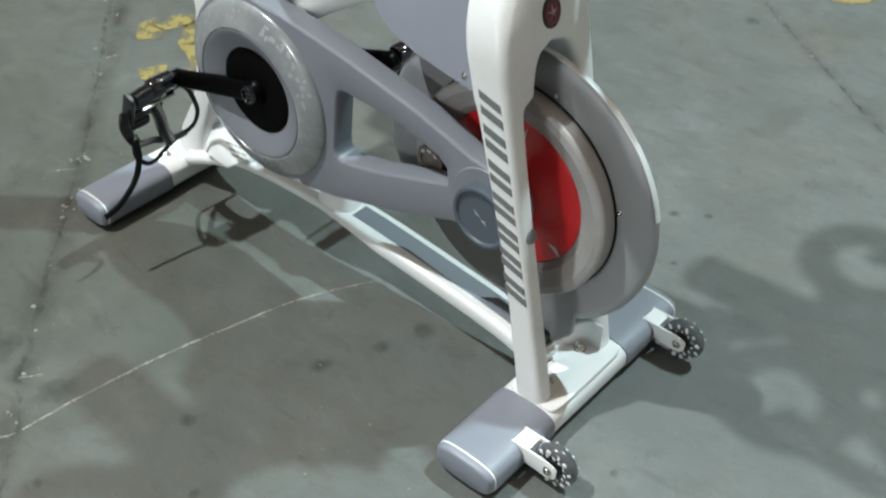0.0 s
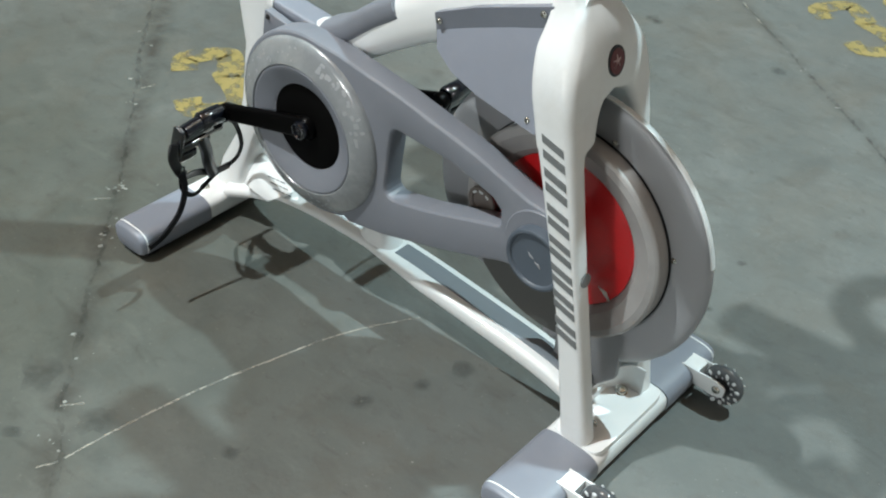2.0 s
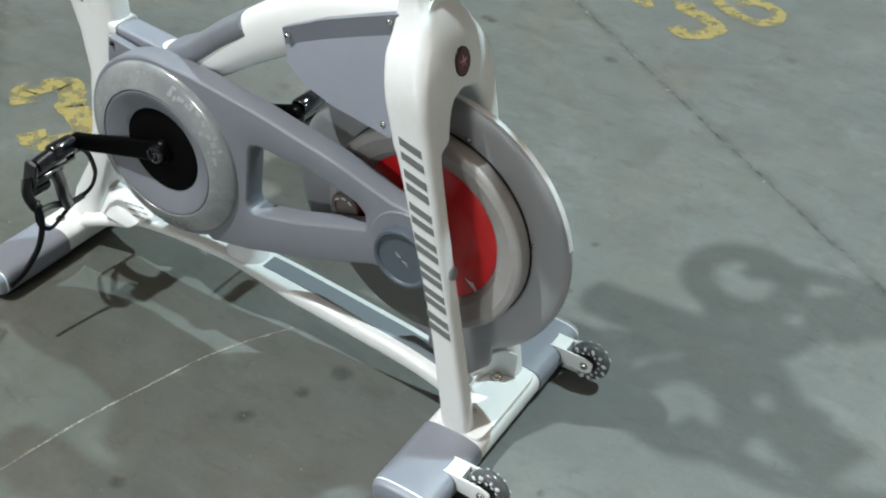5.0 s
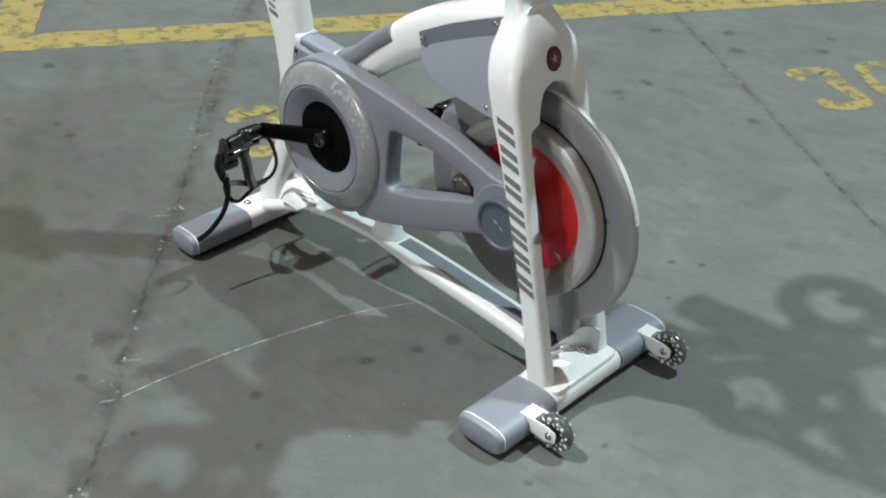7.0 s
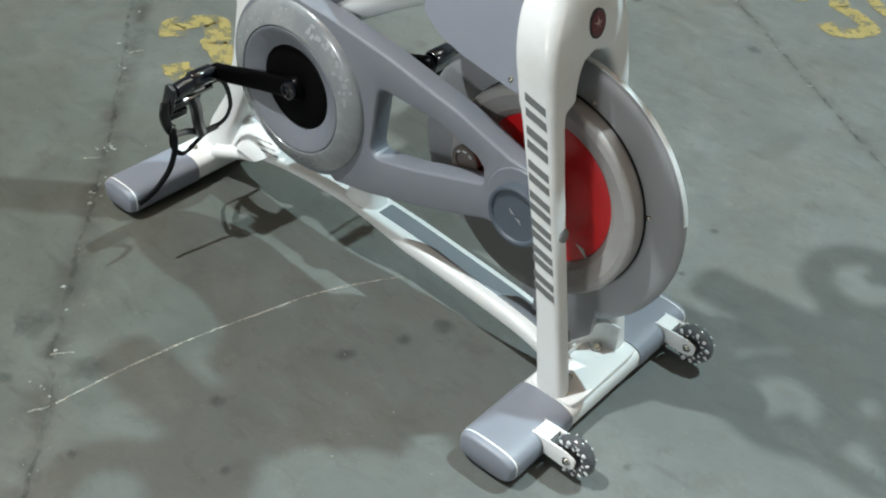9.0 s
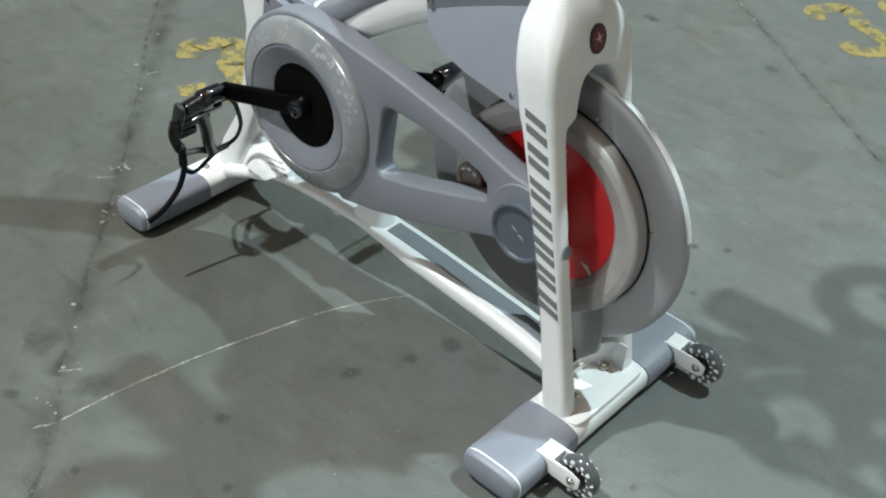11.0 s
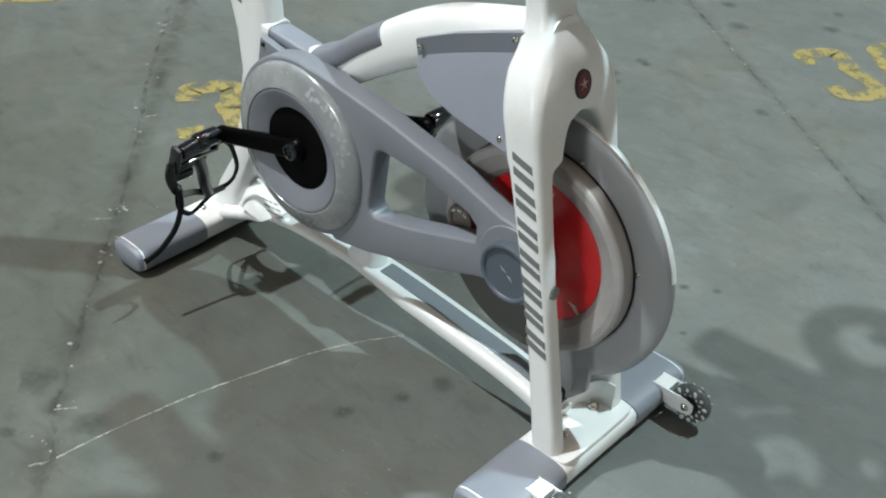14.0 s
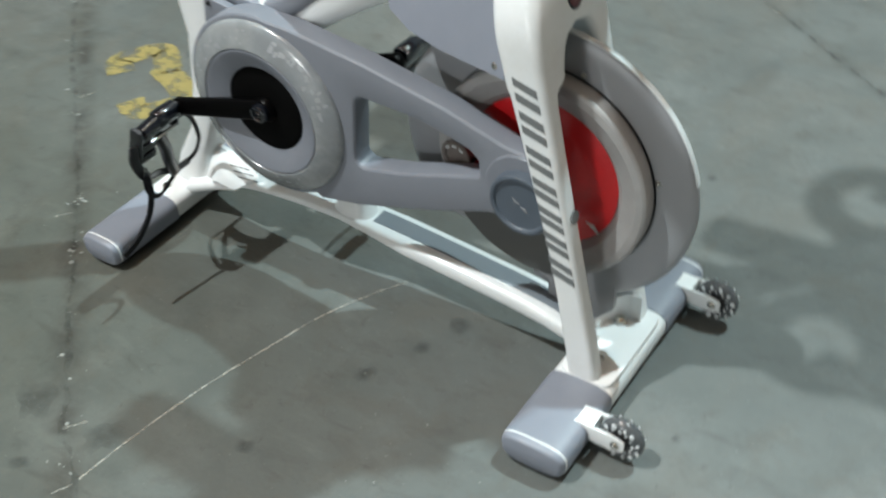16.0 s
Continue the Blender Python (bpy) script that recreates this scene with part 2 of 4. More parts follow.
def loft(bm, rings, caps=True, closed=False):
    vs = [[bm.verts.new(p) for p in r] for r in rings]
    n = len(vs[0])
    pairs = list(zip(vs, vs[1:])) + ([(vs[-1], vs[0])] if closed else [])
    for a, b in pairs:
        for i in range(n):
            bm.faces.new((a[i], a[(i + 1) % n], b[(i + 1) % n], b[i]))
    if caps and not closed:
        bm.faces.new(vs[0])
        bm.faces.new(list(reversed(vs[-1])))
    return bm


def sq(a, n):
    """Half-width factors of a rounded rectangle (superellipse) at angle a."""
    c, s = math.cos(a), math.sin(a)
    return math.copysign(abs(c) ** (2 / n), c), math.copysign(abs(s) ** (2 / n), s)


def section(n=32, power=4.0):
    return [sq(2 * math.pi * i / n, power) for i in range(n)]


def lathe(bm, cx, cz, profile, seg=72):
    """Turn (radius, y) pairs round an axis along y."""
    rings = []
    for r, y in profile:
        rings.append([(cx + max(r, 1e-4) * math.cos(2 * math.pi * i / seg), y, cz + max(r, 1e-4) * math.sin(2 * math.pi * i / seg)) for i in range(seg)])
    return loft(bm, rings)


def spline(pts, n=8, closed=False):
    """Catmull-Rom through the points."""
    p = [Vector(q) for q in pts]
    k = len(p)
    out = []
    for i in range(k if closed else k - 1):
        if closed:
            a, b, c, d = p[i - 1], p[i], p[(i + 1) % k], p[(i + 2) % k]
        else:
            a, b, c, d = p[max(i - 1, 0)], p[i], p[i + 1], p[min(i + 2, k - 1)]
        for j in range(n):
            t = j / n
            out.append(0.5 * (2 * b + (c - a) * t + (2 * a - 5 * b + 4 * c - d) * t * t + (3 * b - a - 3 * c + d) * t ** 3))
    if not closed:
        out.append(p[-1])
    return out


def sweep(bm, path, a, b=None, up=(0, 0, 1), power=2.0, n=14, closed=False, scale=None):
    """Sweep an ellipse or rounded rectangle along a path; a: half-width across, b: half-height towards up."""
    b = a if b is None else b
    rings = []
    k = len(path)
    for i, p in enumerate(path):
        if closed:
            t = path[(i + 1) % k] - path[i - 1]
        else:
            t = path[min(i + 1, k - 1)] - path[max(i - 1, 0)]
        t.normalize()
        side = t.cross(Vector(up))
        if side.length < 1e-3:
            side = t.cross(Vector((1, 0.2, 0)))
        side.normalize()
        v = side.cross(t)
        s = 1 if scale is None else scale(i / (k - 1))
        rings.append([p + side * (a * s * c) + v * (b * s * d) for c, d in section(n, power)])
    return loft(bm, rings, closed=closed)


def offset(loop, d):
    """Move a closed (x, z) loop inwards by d (counter-clockwise loops shrink)."""
    k = len(loop)
    out = []
    for i in range(k):
        ax, az = loop[i - 1]
        bx, bz = loop[(i + 1) % k]
        tx, tz = bx - ax, bz - az
        ln = math.hypot(tx, tz) or 1
        out.append((loop[i][0] - tz / ln * d, loop[i][1] + tx / ln * d))
    return out


def plate(bm, loops, y0, y1, bevel, back=True):
    """A plate in the xz plane from y0 (front) to y1, with rounded edges; loops: the outline counter-clockwise, then holes clockwise."""
    steps = [(bevel * (1 - math.sin(q)), bevel * (1 - math.cos(q))) for q in (0, math.pi / 6, math.pi / 3, math.pi / 2)]
    sgn = 1 if y1 > y0 else -1
    fronts, backs = [], []
    for lp in loops:
        rows = [[(x, y0 + sgn * dy, z) for x, z in offset(lp, dx)] for dx, dy in steps]
        rows += [[(x, y1 - sgn * dy, z) for x, z in offset(lp, dx)] for dx, dy in reversed(steps)] if back else [[(x, y1, z) for x, z in lp]]
        vs = [[bm.verts.new(p) for p in r] for r in rows]
        n = len(lp)
        for a, b in zip(vs, vs[1:]):
            for i in range(n):
                bm.faces.new((a[i], a[(i + 1) % n], b[(i + 1) % n], b[i]))
        fronts.append(vs[0])
        backs.append(vs[-1])
    for side in (fronts, backs):
        es = []
        for r in side:
            for i in range(len(r)):
                es.append(bm.edges.get((r[i], r[(i + 1) % len(r)])) or bm.edges.new((r[i], r[(i + 1) % len(r)])))
        bmesh.ops.triangle_fill(bm, use_beauty=True, edges=es)
    return bm


def arc(cx, cz, r, a0, a1, n=24):
    return [(cx + r * math.cos(radians(a0 + (a1 - a0) * i / n)), cz + r * math.sin(radians(a0 + (a1 - a0) * i / n))) for i in range(n + 1)]


def round_poly(pts, radii, n=8):
    """A polygon in (x, z) with rounded corners and evenly split sides."""
    out = []
    k = len(pts)
    for i in range(k):
        p, a, b = Vector(pts[i]), Vector(pts[i - 1]), Vector(pts[(i + 1) % k])
        r = radii[i] if isinstance(radii, (list, tuple)) else radii
        u, w = (a - p).normalized(), (b - p).normalized()
        ang = u.angle(w)
        d = r / math.tan(ang / 2)
        s, e = p + u * d, p + w * d
        for j in range(n + 1):
            t = j / n
            q = (1 - t) ** 2 * s + 2 * t * (1 - t) * p + t * t * e
            out.append((q.x, q.y))
    dense = []
    for i in range(len(out)):
        a, b = Vector(out[i]), Vector(out[(i + 1) % len(out)])
        m = max(1, int((b - a).length / 0.02))
        for j in range(m):
            q = a.lerp(b, j / m)
            dense.append((q.x, q.y))
    return dense


def bolt(name, at, axis, r, parent, mat=None, label=""):
    """A domed socket-head bolt; axis is the way it faces."""
    bm = bmesh.new()
    z = Vector(axis).normalized()
    q = z.to_track_quat("Z", "Y").to_matrix()
    rings = []
    for rr, h in ((1.25, -0.3), (1.25, 0.05), (1.0, 0.12), (0.95, 0.45), (0.7, 0.68), (0.42, 0.72), (0.38, 0.35)):
        rings.append([Vector(at) + q @ Vector((r * rr * math.cos(2 * math.pi * i / 16), r * rr * math.sin(2 * math.pi * i / 16), r * h)) for i in range(16)])
    loft(bm, rings)
    return part(name, bm, mat or STEEL, parent, label)


# ---- hall ----
def box(bm, lo, hi):
    c = [(a + b) / 2 for a, b in zip(lo, hi)]
    s = [b - a for a, b in zip(lo, hi)]
    bmesh.ops.create_cube(bm, size=1, matrix=Matrix.Translation(c) @ Matrix.Diagonal((*s, 1)))
    return bm


HALL = 14.0
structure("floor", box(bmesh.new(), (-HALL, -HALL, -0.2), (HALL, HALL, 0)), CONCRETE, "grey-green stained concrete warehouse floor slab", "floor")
structure("ceiling", box(bmesh.new(), (-HALL, -HALL, 12.0), (HALL, HALL, 12.2)), BOUNCE_BROWN, "plain unseen hall ceiling, brown to warm the shadows", "ceiling")
for nm, lo, hi in (("wall_north", (-HALL, HALL, 0), (HALL, HALL + 0.2, 12)), ("wall_south", (-HALL, -HALL - 0.2, 0), (HALL, -HALL, 12)),
                   ("wall_east", (HALL, -HALL - 0.2, 0), (HALL + 0.2, HALL + 0.2, 12)), ("wall_west", (-HALL - 0.2, -HALL - 0.2, 0), (-HALL, HALL + 0.2, 12))):
    structure(nm, box(bmesh.new(), lo, hi), WALLPAINT, "plain painted hall wall", "wall")

# floor marks lie along U and V, the directions of the painted bays
U, V = Vector((0.578, 0.816, 0)), Vector((-0.816, 0.578, 0))


def uv(u, v, z=0.0):
    return U * u + V * v + Vector((0, 0, z))


def ribbon(bm, pts, width, z, jitter=0.0, rnd=None):
    """A flat strip along points on the floor, with an uneven edge."""
    rnd = rnd or random.Random(3)
    prev = None
    for i, p in enumerate(pts):
        t = (pts[min(i + 1, len(pts) - 1)] - pts[max(i - 1, 0)]).normalized()
        s = Vector((-t.y, t.x, 0))
        w = width * 0.5
        a = bm.verts.new(p + s * (w + rnd.uniform(-jitter, jitter)) + Vector((0, 0, z)))
        b = bm.verts.new(p - s * (w + rnd.uniform(-jitter, jitter)) + Vector((0, 0, z)))
        if prev:
            bm.faces.new((prev[0], a, b, prev[1]))
        prev = (a, b)
    return bm


def line_pts(a, b, step, wobble=0.0, rnd=None):
    rnd = rnd or random.Random(5)
    a, b = Vector(a), Vector(b)
    n = max(2, int((b - a).length / step))
    s = Vector((-(b - a).y, (b - a).x, 0)).normalized()
    return [a.lerp(b, i / n) + s * rnd.uniform(-wobble, wobble) for i in range(n + 1)]


structure("bay_line", ribbon(bmesh.new(), line_pts(uv(-1.51, 2.16), uv(6, 2.16), 0.05), 0.15, 0.0012, 0.004), LINE, "worn yellow bay line painted on the concrete", "floor marking")
structure("bay_line", ribbon(bmesh.new(), line_pts(uv(-1.435, 2.24), uv(-1.435, 7), 0.05), 0.15, 0.0012, 0.004), LINE, "worn yellow bay line painted on the concrete", "floor marking")


def stroke(name, pts, width, u0, v0):
    path = spline([uv(u0 + a, v0 + b) for a, b in pts], 6)
    bm = ribbon(bmesh.new(), path, width, 0.0015, 0.003)
    return tagged(new(name, finish(name, bm, YELLOW)), "worn yellow bay number painted on the concrete", "floor number", kind="structure")


THREE = [(0.024, 0.226), (0.026, 0.272), (0.04, 0.292), (0.085, 0.298), (0.128, 0.294), (0.138, 0.27), (0.136, 0.21), (0.122, 0.178), (0.136, 0.15), (0.146, 0.09), (0.144, 0.05), (0.118, 0.032), (0.072, 0.028), (0.034, 0.042), (0.024, 0.092)]
SIX = [(0.14, 0.275), (0.1, 0.31), (0.05, 0.3), (0.02, 0.24), (0.012, 0.15), (0.022, 0.07), (0.06, 0.025), (0.115, 0.03), (0.147, 0.075), (0.14, 0.13), (0.1, 0.16), (0.06, 0.15)]
stroke("bay_number", THREE, 0.056, 1.05, 1.205)
stroke("bay_number", SIX, 0.042, 1.28, 1.215)
stroke("bay_number", THREE, 0.066, -0.708, 1.19)


def crack(name, pts, width, jitter, chips, seed, label):
    rnd = random.Random(seed)
    line = []
    for a, b in zip(pts, pts[1:]):
        line += line_pts(a, b, 0.06, 0.003, rnd)[:-1]
    line = spline(line, 4)
    ob = structure(name, ribbon(bmesh.new(), line, width, 0.0008, jitter, rnd), CRACK, label, "floor joint")
    bm = bmesh.new()
    knots = [q for q in line if rnd.random() < 0.16]
    for _ in range(chips):
        p = rnd.choice(knots) + Vector((rnd.gauss(0, 0.012), rnd.gauss(0, 0.012), 0))
        r = 0.0012 + 0.0048 * rnd.random() ** 3
        k = rnd.randint(4, 6)
        vs = [bm.verts.new(p + Vector((r * rnd.uniform(0.5, 1.3) * math.cos(6.283 * i / k), r * rnd.uniform(0.5, 1.3) * math.sin(6.283 * i / k), 0.0006))) for i in range(k)]
        top = bm.verts.new(p + Vector((0, 0, r * 0.5)))
        for i in range(k):
            bm.faces.new((vs[i], vs[(i + 1) % k], top))
    tagged(new("concrete_chips", finish("concrete_chips", bm, CHIP)), "pale crumbs of concrete along a floor joint", "debris", kind="stuff")
    return ob


crack("floor_joint_1", [(-3.2, 1.65, 0), (-1.716, 0.252, 0), (-1.337, -0.07, 0), (-0.803, -0.585, 0), (-0.695, -0.655, 0), (-0.552, -0.807, 0), (0.4, -1.7, 0)], 0.0085, 0.0048, 190, 11, "crumbled dirty joint across the concrete floor")
crack("floor_joint_2", [(-1.9, 2.45, 0), (-0.756, 1.618, 0), (0.028, 1.042, 0), (1.6, -0.1, 0)], 0.009, 0.004, 45, 12, "dark narrow joint across the concrete floor")
structure("scratch", ribbon(bmesh.new(), spline([(-0.7, -0.645, 0), (-0.688, -0.53, 0), (-0.664, -0.39, 0), (-0.63, -0.26, 0), (-0.6, -0.155, 0), (-0.56, -0.07, 0), (-0.519, 0.0, 0)], 16), 0.0042, 0.001, 0.0008), CHALK, "thin pale scratch on the concrete", "floor mark")
for a, b in (((-0.803, -0.586), (-0.778, -0.555)), ((-1.256, -0.205), (-1.234, -0.18)), ((-0.716, -0.687), (-0.7, -0.657)), ((-1.556, 0.134), (-1.542, 0.168)), ((-0.765, 1.626), (-0.735, 1.6)), ((-0.688, 1.566), (-0.662, 1.543))):
    structure("scratch", ribbon(bmesh.new(), line_pts((*a, 0), (*b, 0), 0.006, 0.0012), 0.005, 0.001, 0.0016), CHALK, "short pale nick beside a floor joint", "floor mark")


def soft_stain():
    """A dark oily mark that fades out towards its rim."""
    m = material("oily_stain", (0.035, 0.033, 0.03), 0.5, vary=0.2)
    nt = m.node_tree
    co = nt.nodes.new("ShaderNodeTexCoord")
    sub = nt.nodes.new("ShaderNodeVectorMath")
    sub.operation = "SUBTRACT"
    sub.inputs[1].default_value = (0.5, 0.5, 0.0)
    nt.links.new(co.outputs["Generated"], sub.inputs[0])
    flat = nt.nodes.new("ShaderNodeVectorMath")
    flat.operation = "MULTIPLY"
    flat.inputs[1].default_value = (1, 1, 0)
    nt.links.new(sub.outputs[0], flat.inputs[0])
    ln = nt.nodes.new("ShaderNodeVectorMath")
    ln.operation = "LENGTH"
    nt.links.new(flat.outputs[0], ln.inputs[0])
    r = nt.nodes.new("ShaderNodeMapRange")
    for k, x in (("From Min", 0.14), ("From Max", 0.48), ("To Min", 0.52), ("To Max", 0.0)):
        r.inputs[k].default_value = x
    nt.links.new(ln.outputs["Value"], r.inputs["Value"])
    n = nt.nodes.new("ShaderNodeTexNoise")
    n.inputs["Scale"].default_value, n.inputs["Detail"].default_value = 70, 5
    nt.links.new(co.outputs["Object"], n.inputs["Vector"])
    mu = nt.nodes.new("ShaderNodeMath")
    mu.operation = "MULTIPLY"
    nt.links.new(r.outputs["Result"], mu.inputs[0])
    nt.links.new(n.outputs["Fac"], mu.inputs[1])
    nt.links.new(mu.outputs[0], nt.nodes["Principled BSDF"].inputs["Alpha"])
    return m


SOFT_STAIN = soft_stain()


def stain(x, y, rx, ry, turn, seed):
    rnd = random.Random(seed)
    bm = bmesh.new()
    vs = []
    for i in range(18):
        a = 2 * math.pi * i / 18
        k = rnd.uniform(0.6, 1.25)
        px, py = 0.8 * rx * k * math.cos(a), 0.8 * ry * k * math.sin(a)
        vs.append(bm.verts.new((x + px * math.cos(turn) - py * math.sin(turn), y + px * math.sin(turn) + py * math.cos(turn), 0.0006)))
    bm.faces.new(vs)
    structure("oil_stain", bm, SOFT_STAIN, "small dark oily stain on the concrete", "stain")


for k, (sx, sy, ra, rb) in enumerate(((-0.372, -0.046, 0.027, 0.036), (-0.732, -0.563, 0.055, 0.042), (-0.520, -0.457, 0.022, 0.022), (-0.395, -0.541, 0.015, 0.017),
        (-0.809, -0.671, 0.029, 0.021), (-0.398, -0.126, 0.023, 0.022), (-0.445, -0.227, 0.033, 0.024), (-0.166, 0.571, 0.022, 0.014),
        (-0.898, 1.223, 0.039, 0.030), (-0.220, 0.535, 0.026, 0.014), (-1.817, -0.125, 0.027, 0.026), (-2.322, 0.075, 0.035, 0.040), 
        (0.023, -0.259, 0.017, 0.016), (0.060, -0.085, 0.015, 0.013), (-1.129, 1.738, 0.039, 0.038), (-0.934, 1.898, 0.039, 0.038), 
        (-0.501, 1.340, 0.033, 0.033), (-0.895, 1.350, 0.030, 0.031), (-1.912, -0.116, 0.023, 0.022),
        (-0.589, -0.691, 0.012, 0.021), (-0.892, -0.566, 0.045, 0.06), (-0.534, -0.847, 0.03, 0.02), (-0.14, 0.405, 0.014, 0.01), (-0.871, 1.341, 0.03, 0.02), (-0.866, 1.194, 0.02, 0.016), (-1.45, 0.42, 0.05, 0.035), (-1.28, 0.95, 0.045, 0.02), (-0.624, 1.979, 0.043, 0.036), (-0.835, 1.778, 0.059, 0.050), (-0.659, 2.102, 0.027, 0.030))):
    stain(sx, sy, ra, rb, 0.95, k)
rnd = random.Random(21)
bm = bmesh.new()
for _ in range(55):
    p = Vector((rnd.uniform(-2.2, 0.6), rnd.uniform(-1.1, 2.1), 0))
    r = rnd.uniform(0.0012, 0.0026)
    vs = [bm.verts.new(p + Vector((r * rnd.uniform(0.6, 1.3) * math.cos(6.283 * i / 5), r * rnd.uniform(0.6, 1.3) * math.sin(6.283 * i / 5), 0.0006))) for i in range(5)]
    tip = bm.verts.new(p + Vector((0, 0, r * 0.6)))
    for i in range(5):
        bm.faces.new((vs[i], vs[(i + 1) % 5], tip))
tagged(new("grit", finish("grit", bm, CHIP)), "pale grit scattered over the concrete", "debris", kind="stuff")

# ---- the bike ----
bike = tagged(new("exercise_bike"), "white and grey indoor cycling bike with a red flywheel", "exercise bike")
bike.location = (-0.55, 0, 0)


def stabilizer(name, x0, x1, seam, end):
    """A foot tube across the bike: white middle, grey sleeves, end caps and rubber feet."""
    cx, hw = (x0 + x1) / 2, (x1 - x0) / 2
    z0, z1 = 0.008, 0.062
    cz, hh = (z0 + z1) / 2, (z1 - z0) / 2

    def ring(y, k=0.0, s=1.0):
        return [(cx + (hw + k) * s * c, y, cz + (hh + k) * s * d) for c, d in section(36, 3.2)]
    tube = part(name, loft(bmesh.new(), [ring(-seam - 0.004), ring(seam + 0.004)]), WHITE, bike, "white painted steel foot tube")
    for sgn in (-1, 1):
        part("sleeve", loft(bmesh.new(), [ring(sgn * seam, 0.0), ring(sgn * seam, 0.002), ring(sgn * (end - 0.012), 0.002)]), GREY_LIT, tube, "grey plastic sleeve")
        part("seam_band", loft(bmesh.new(), [ring(sgn * (end - 0.012), 0.001), ring(sgn * (end - 0.0085), 0.0012)]), PALE, tube, "pale seam at the end cap")
        part("end_cap", loft(bmesh.new(), [ring(sgn * (end - 0.0085), 0.001), ring(sgn * (end - 0.003), 0.0), ring(sgn * (end + 0.001), 0, 0.95), ring(sgn * (end + 0.003), 0, 0.86)]), GREY_LIT, tube, "grey plastic end cap")
        foot = bmesh.new()
        rings = [[(cx + (hw - 0.012) * k * c, sgn * (end - 0.03) + 0.022 * k * d, z) for c, d in section(24, 4)] for z, k in ((0.0, 0.95), (0.002, 1.0), (0.016, 1.0))]
        part("rubber_foot", loft(foot, rings), RUBBER, tube, "black rubber levelling foot")
    return tube


stabilizer("front_stabilizer", -0.157, -0.047, 0.101, 0.257)
stabilizer("rear_stabilizer", -1.1, -1.01, 0.092, 0.257)


# transport wheels
def transport_wheel(y):
    fork = bmesh.new()
    for s in (-1, 1):
        yy = y + s * 0.0165
        prof = round_poly([(-0.072, 0.034), (-0.005, 0.03), (0.014, 0.036), (0.016, 0.058), (-0.004, 0.064), (-0.072, 0.063)], [0.003, 0.01, 0.008, 0.008, 0.01, 0.003], 4)
        plate(fork, [prof], yy - 0.0018, yy + 0.0018, 0.0006)
    rings = [[(x, y + 0.018 * c, 0.05 + (0.0145 if x < -0.045 else 0.0125) * d) for c, d in section(20, 6)] for x in (-0.068, -0.048, -0.039)]
    loft(fork, rings)
    wheel = part("transport_wheel", fork, WHITE, bike, "white steel wheel bracket")
    cx, cz, w = 0.003, 0.048, 0.0115
    prof = [(0.019, y - w * 0.75), (0.024, y - w * 0.95), (0.03, y - w), (0.035, y - w * 0.75), (0.038, y - w * 0.3), (0.0385, y), (0.038, y + w * 0.3), (0.035, y + w * 0.75), (0.03, y + w), (0.024, y + w * 0.95), (0.019, y + w * 0.75)]
    part("tyre", lathe(bmesh.new(), cx, cz, prof, 48), URETHANE, wheel, "smoky translucent wheel tyre")
    core = bmesh.new()
    gem = random.Random(int(1000 * abs(y)))
    for row, rad, size in ((0, 0.0232, 0.0038), (1, 0.0312, 0.0056)):
        for k in range(12):
            a = 2 * math.pi * (k + 0.5 * row) / 12 + gem.uniform(-0.05, 0.05)
            for g in (-1, 1):
                q = Matrix.Translation((cx, y + g * w * (0.93 if row else 0.9), cz)) @ Matrix.Rotation(a, 4, "Y") @ Matrix.Translation((rad + gem.uniform(-0.001, 0.001), 0, 0)) @ Matrix.Rotation(gem.uniform(-0.6, 0.6), 4, "Y") @ Matrix.Diagonal((gem.uniform(0.8, 1.25), 0.4, gem.uniform(0.5, 0.85), 1))
                bmesh.ops.create_uvsphere(core, u_segments=8, v_segments=5, radius=size * gem.uniform(0.75, 1.1), matrix=q)
    tagged(part("wheel_core", core, GEL, wheel, "pale oval inserts in the wheel"), kind="stuff")
    part("bearing", lathe(bmesh.new(), cx, cz, [(0.006, y - w * 1.05), (0.017, y - w * 1.05), (0.018, y - w * 0.8), (0.018, y + w * 0.8), (0.017, y + w * 1.05), (0.006, y + w * 1.05)], 32), BLACK, wheel, "black wheel bearing")
    bolt("axle_bolt", (0.0, y - 0.0195, 0.0475), (0, -1, 0), 0.0062, wheel)
    bolt("axle_bolt", (0.0, y + 0.0195, 0.0475), (0, 1, 0), 0.0062, wheel)


transport_wheel(-0.163)
transport_wheel(0.197)


# fork: two legs and a crown in one casting
def blend(table, n=4):
    """Rows between the rows of a table, along a smooth curve."""
    out = []
    for i in range(len(table) - 1):
        a, b, c, d = table[max(i - 1, 0)], table[i], table[i + 1], table[min(i + 2, len(table) - 1)]
        for j in range(n):
            t = j / n
            out.append([0.5 * (2 * q1 + (q2 - q0) * t + (2 * q0 - 5 * q1 + 4 * q2 - q3) * t * t + (3 * q1 - q0 - 3 * q2 + q3) * t ** 3) for q0, q1, q2, q3 in zip(a, b, c, d)])
    out.append(list(table[-1]))
    return out


def rounded(hx, hy, r, n=7, bulge=0.0):
    """A rounded rectangle about the origin; its +x side bows out by bulge."""
    out = []
    for k, (sx, sy) in enumerate(((1, 1), (-1, 1), (-1, -1), (1, -1))):
        for j in range(n + 1):
            a = radians(90 * k + 90 * j / n)
            out.append((sx * (hx - r) + r * math.cos(a), sy * (hy - r) + r * math.sin(a)))
        if k == 3 or k == 1:
            for j in range(1, 12):
                out.append(((1 if k == 3 else -1) * hx, (1 if k == 1 else -1) * (hy - r) * (1 - j / 6)))
    return [(x - (bulge * (y / hy) ** 2 if x > 0 else 0), y) for x, y in out]


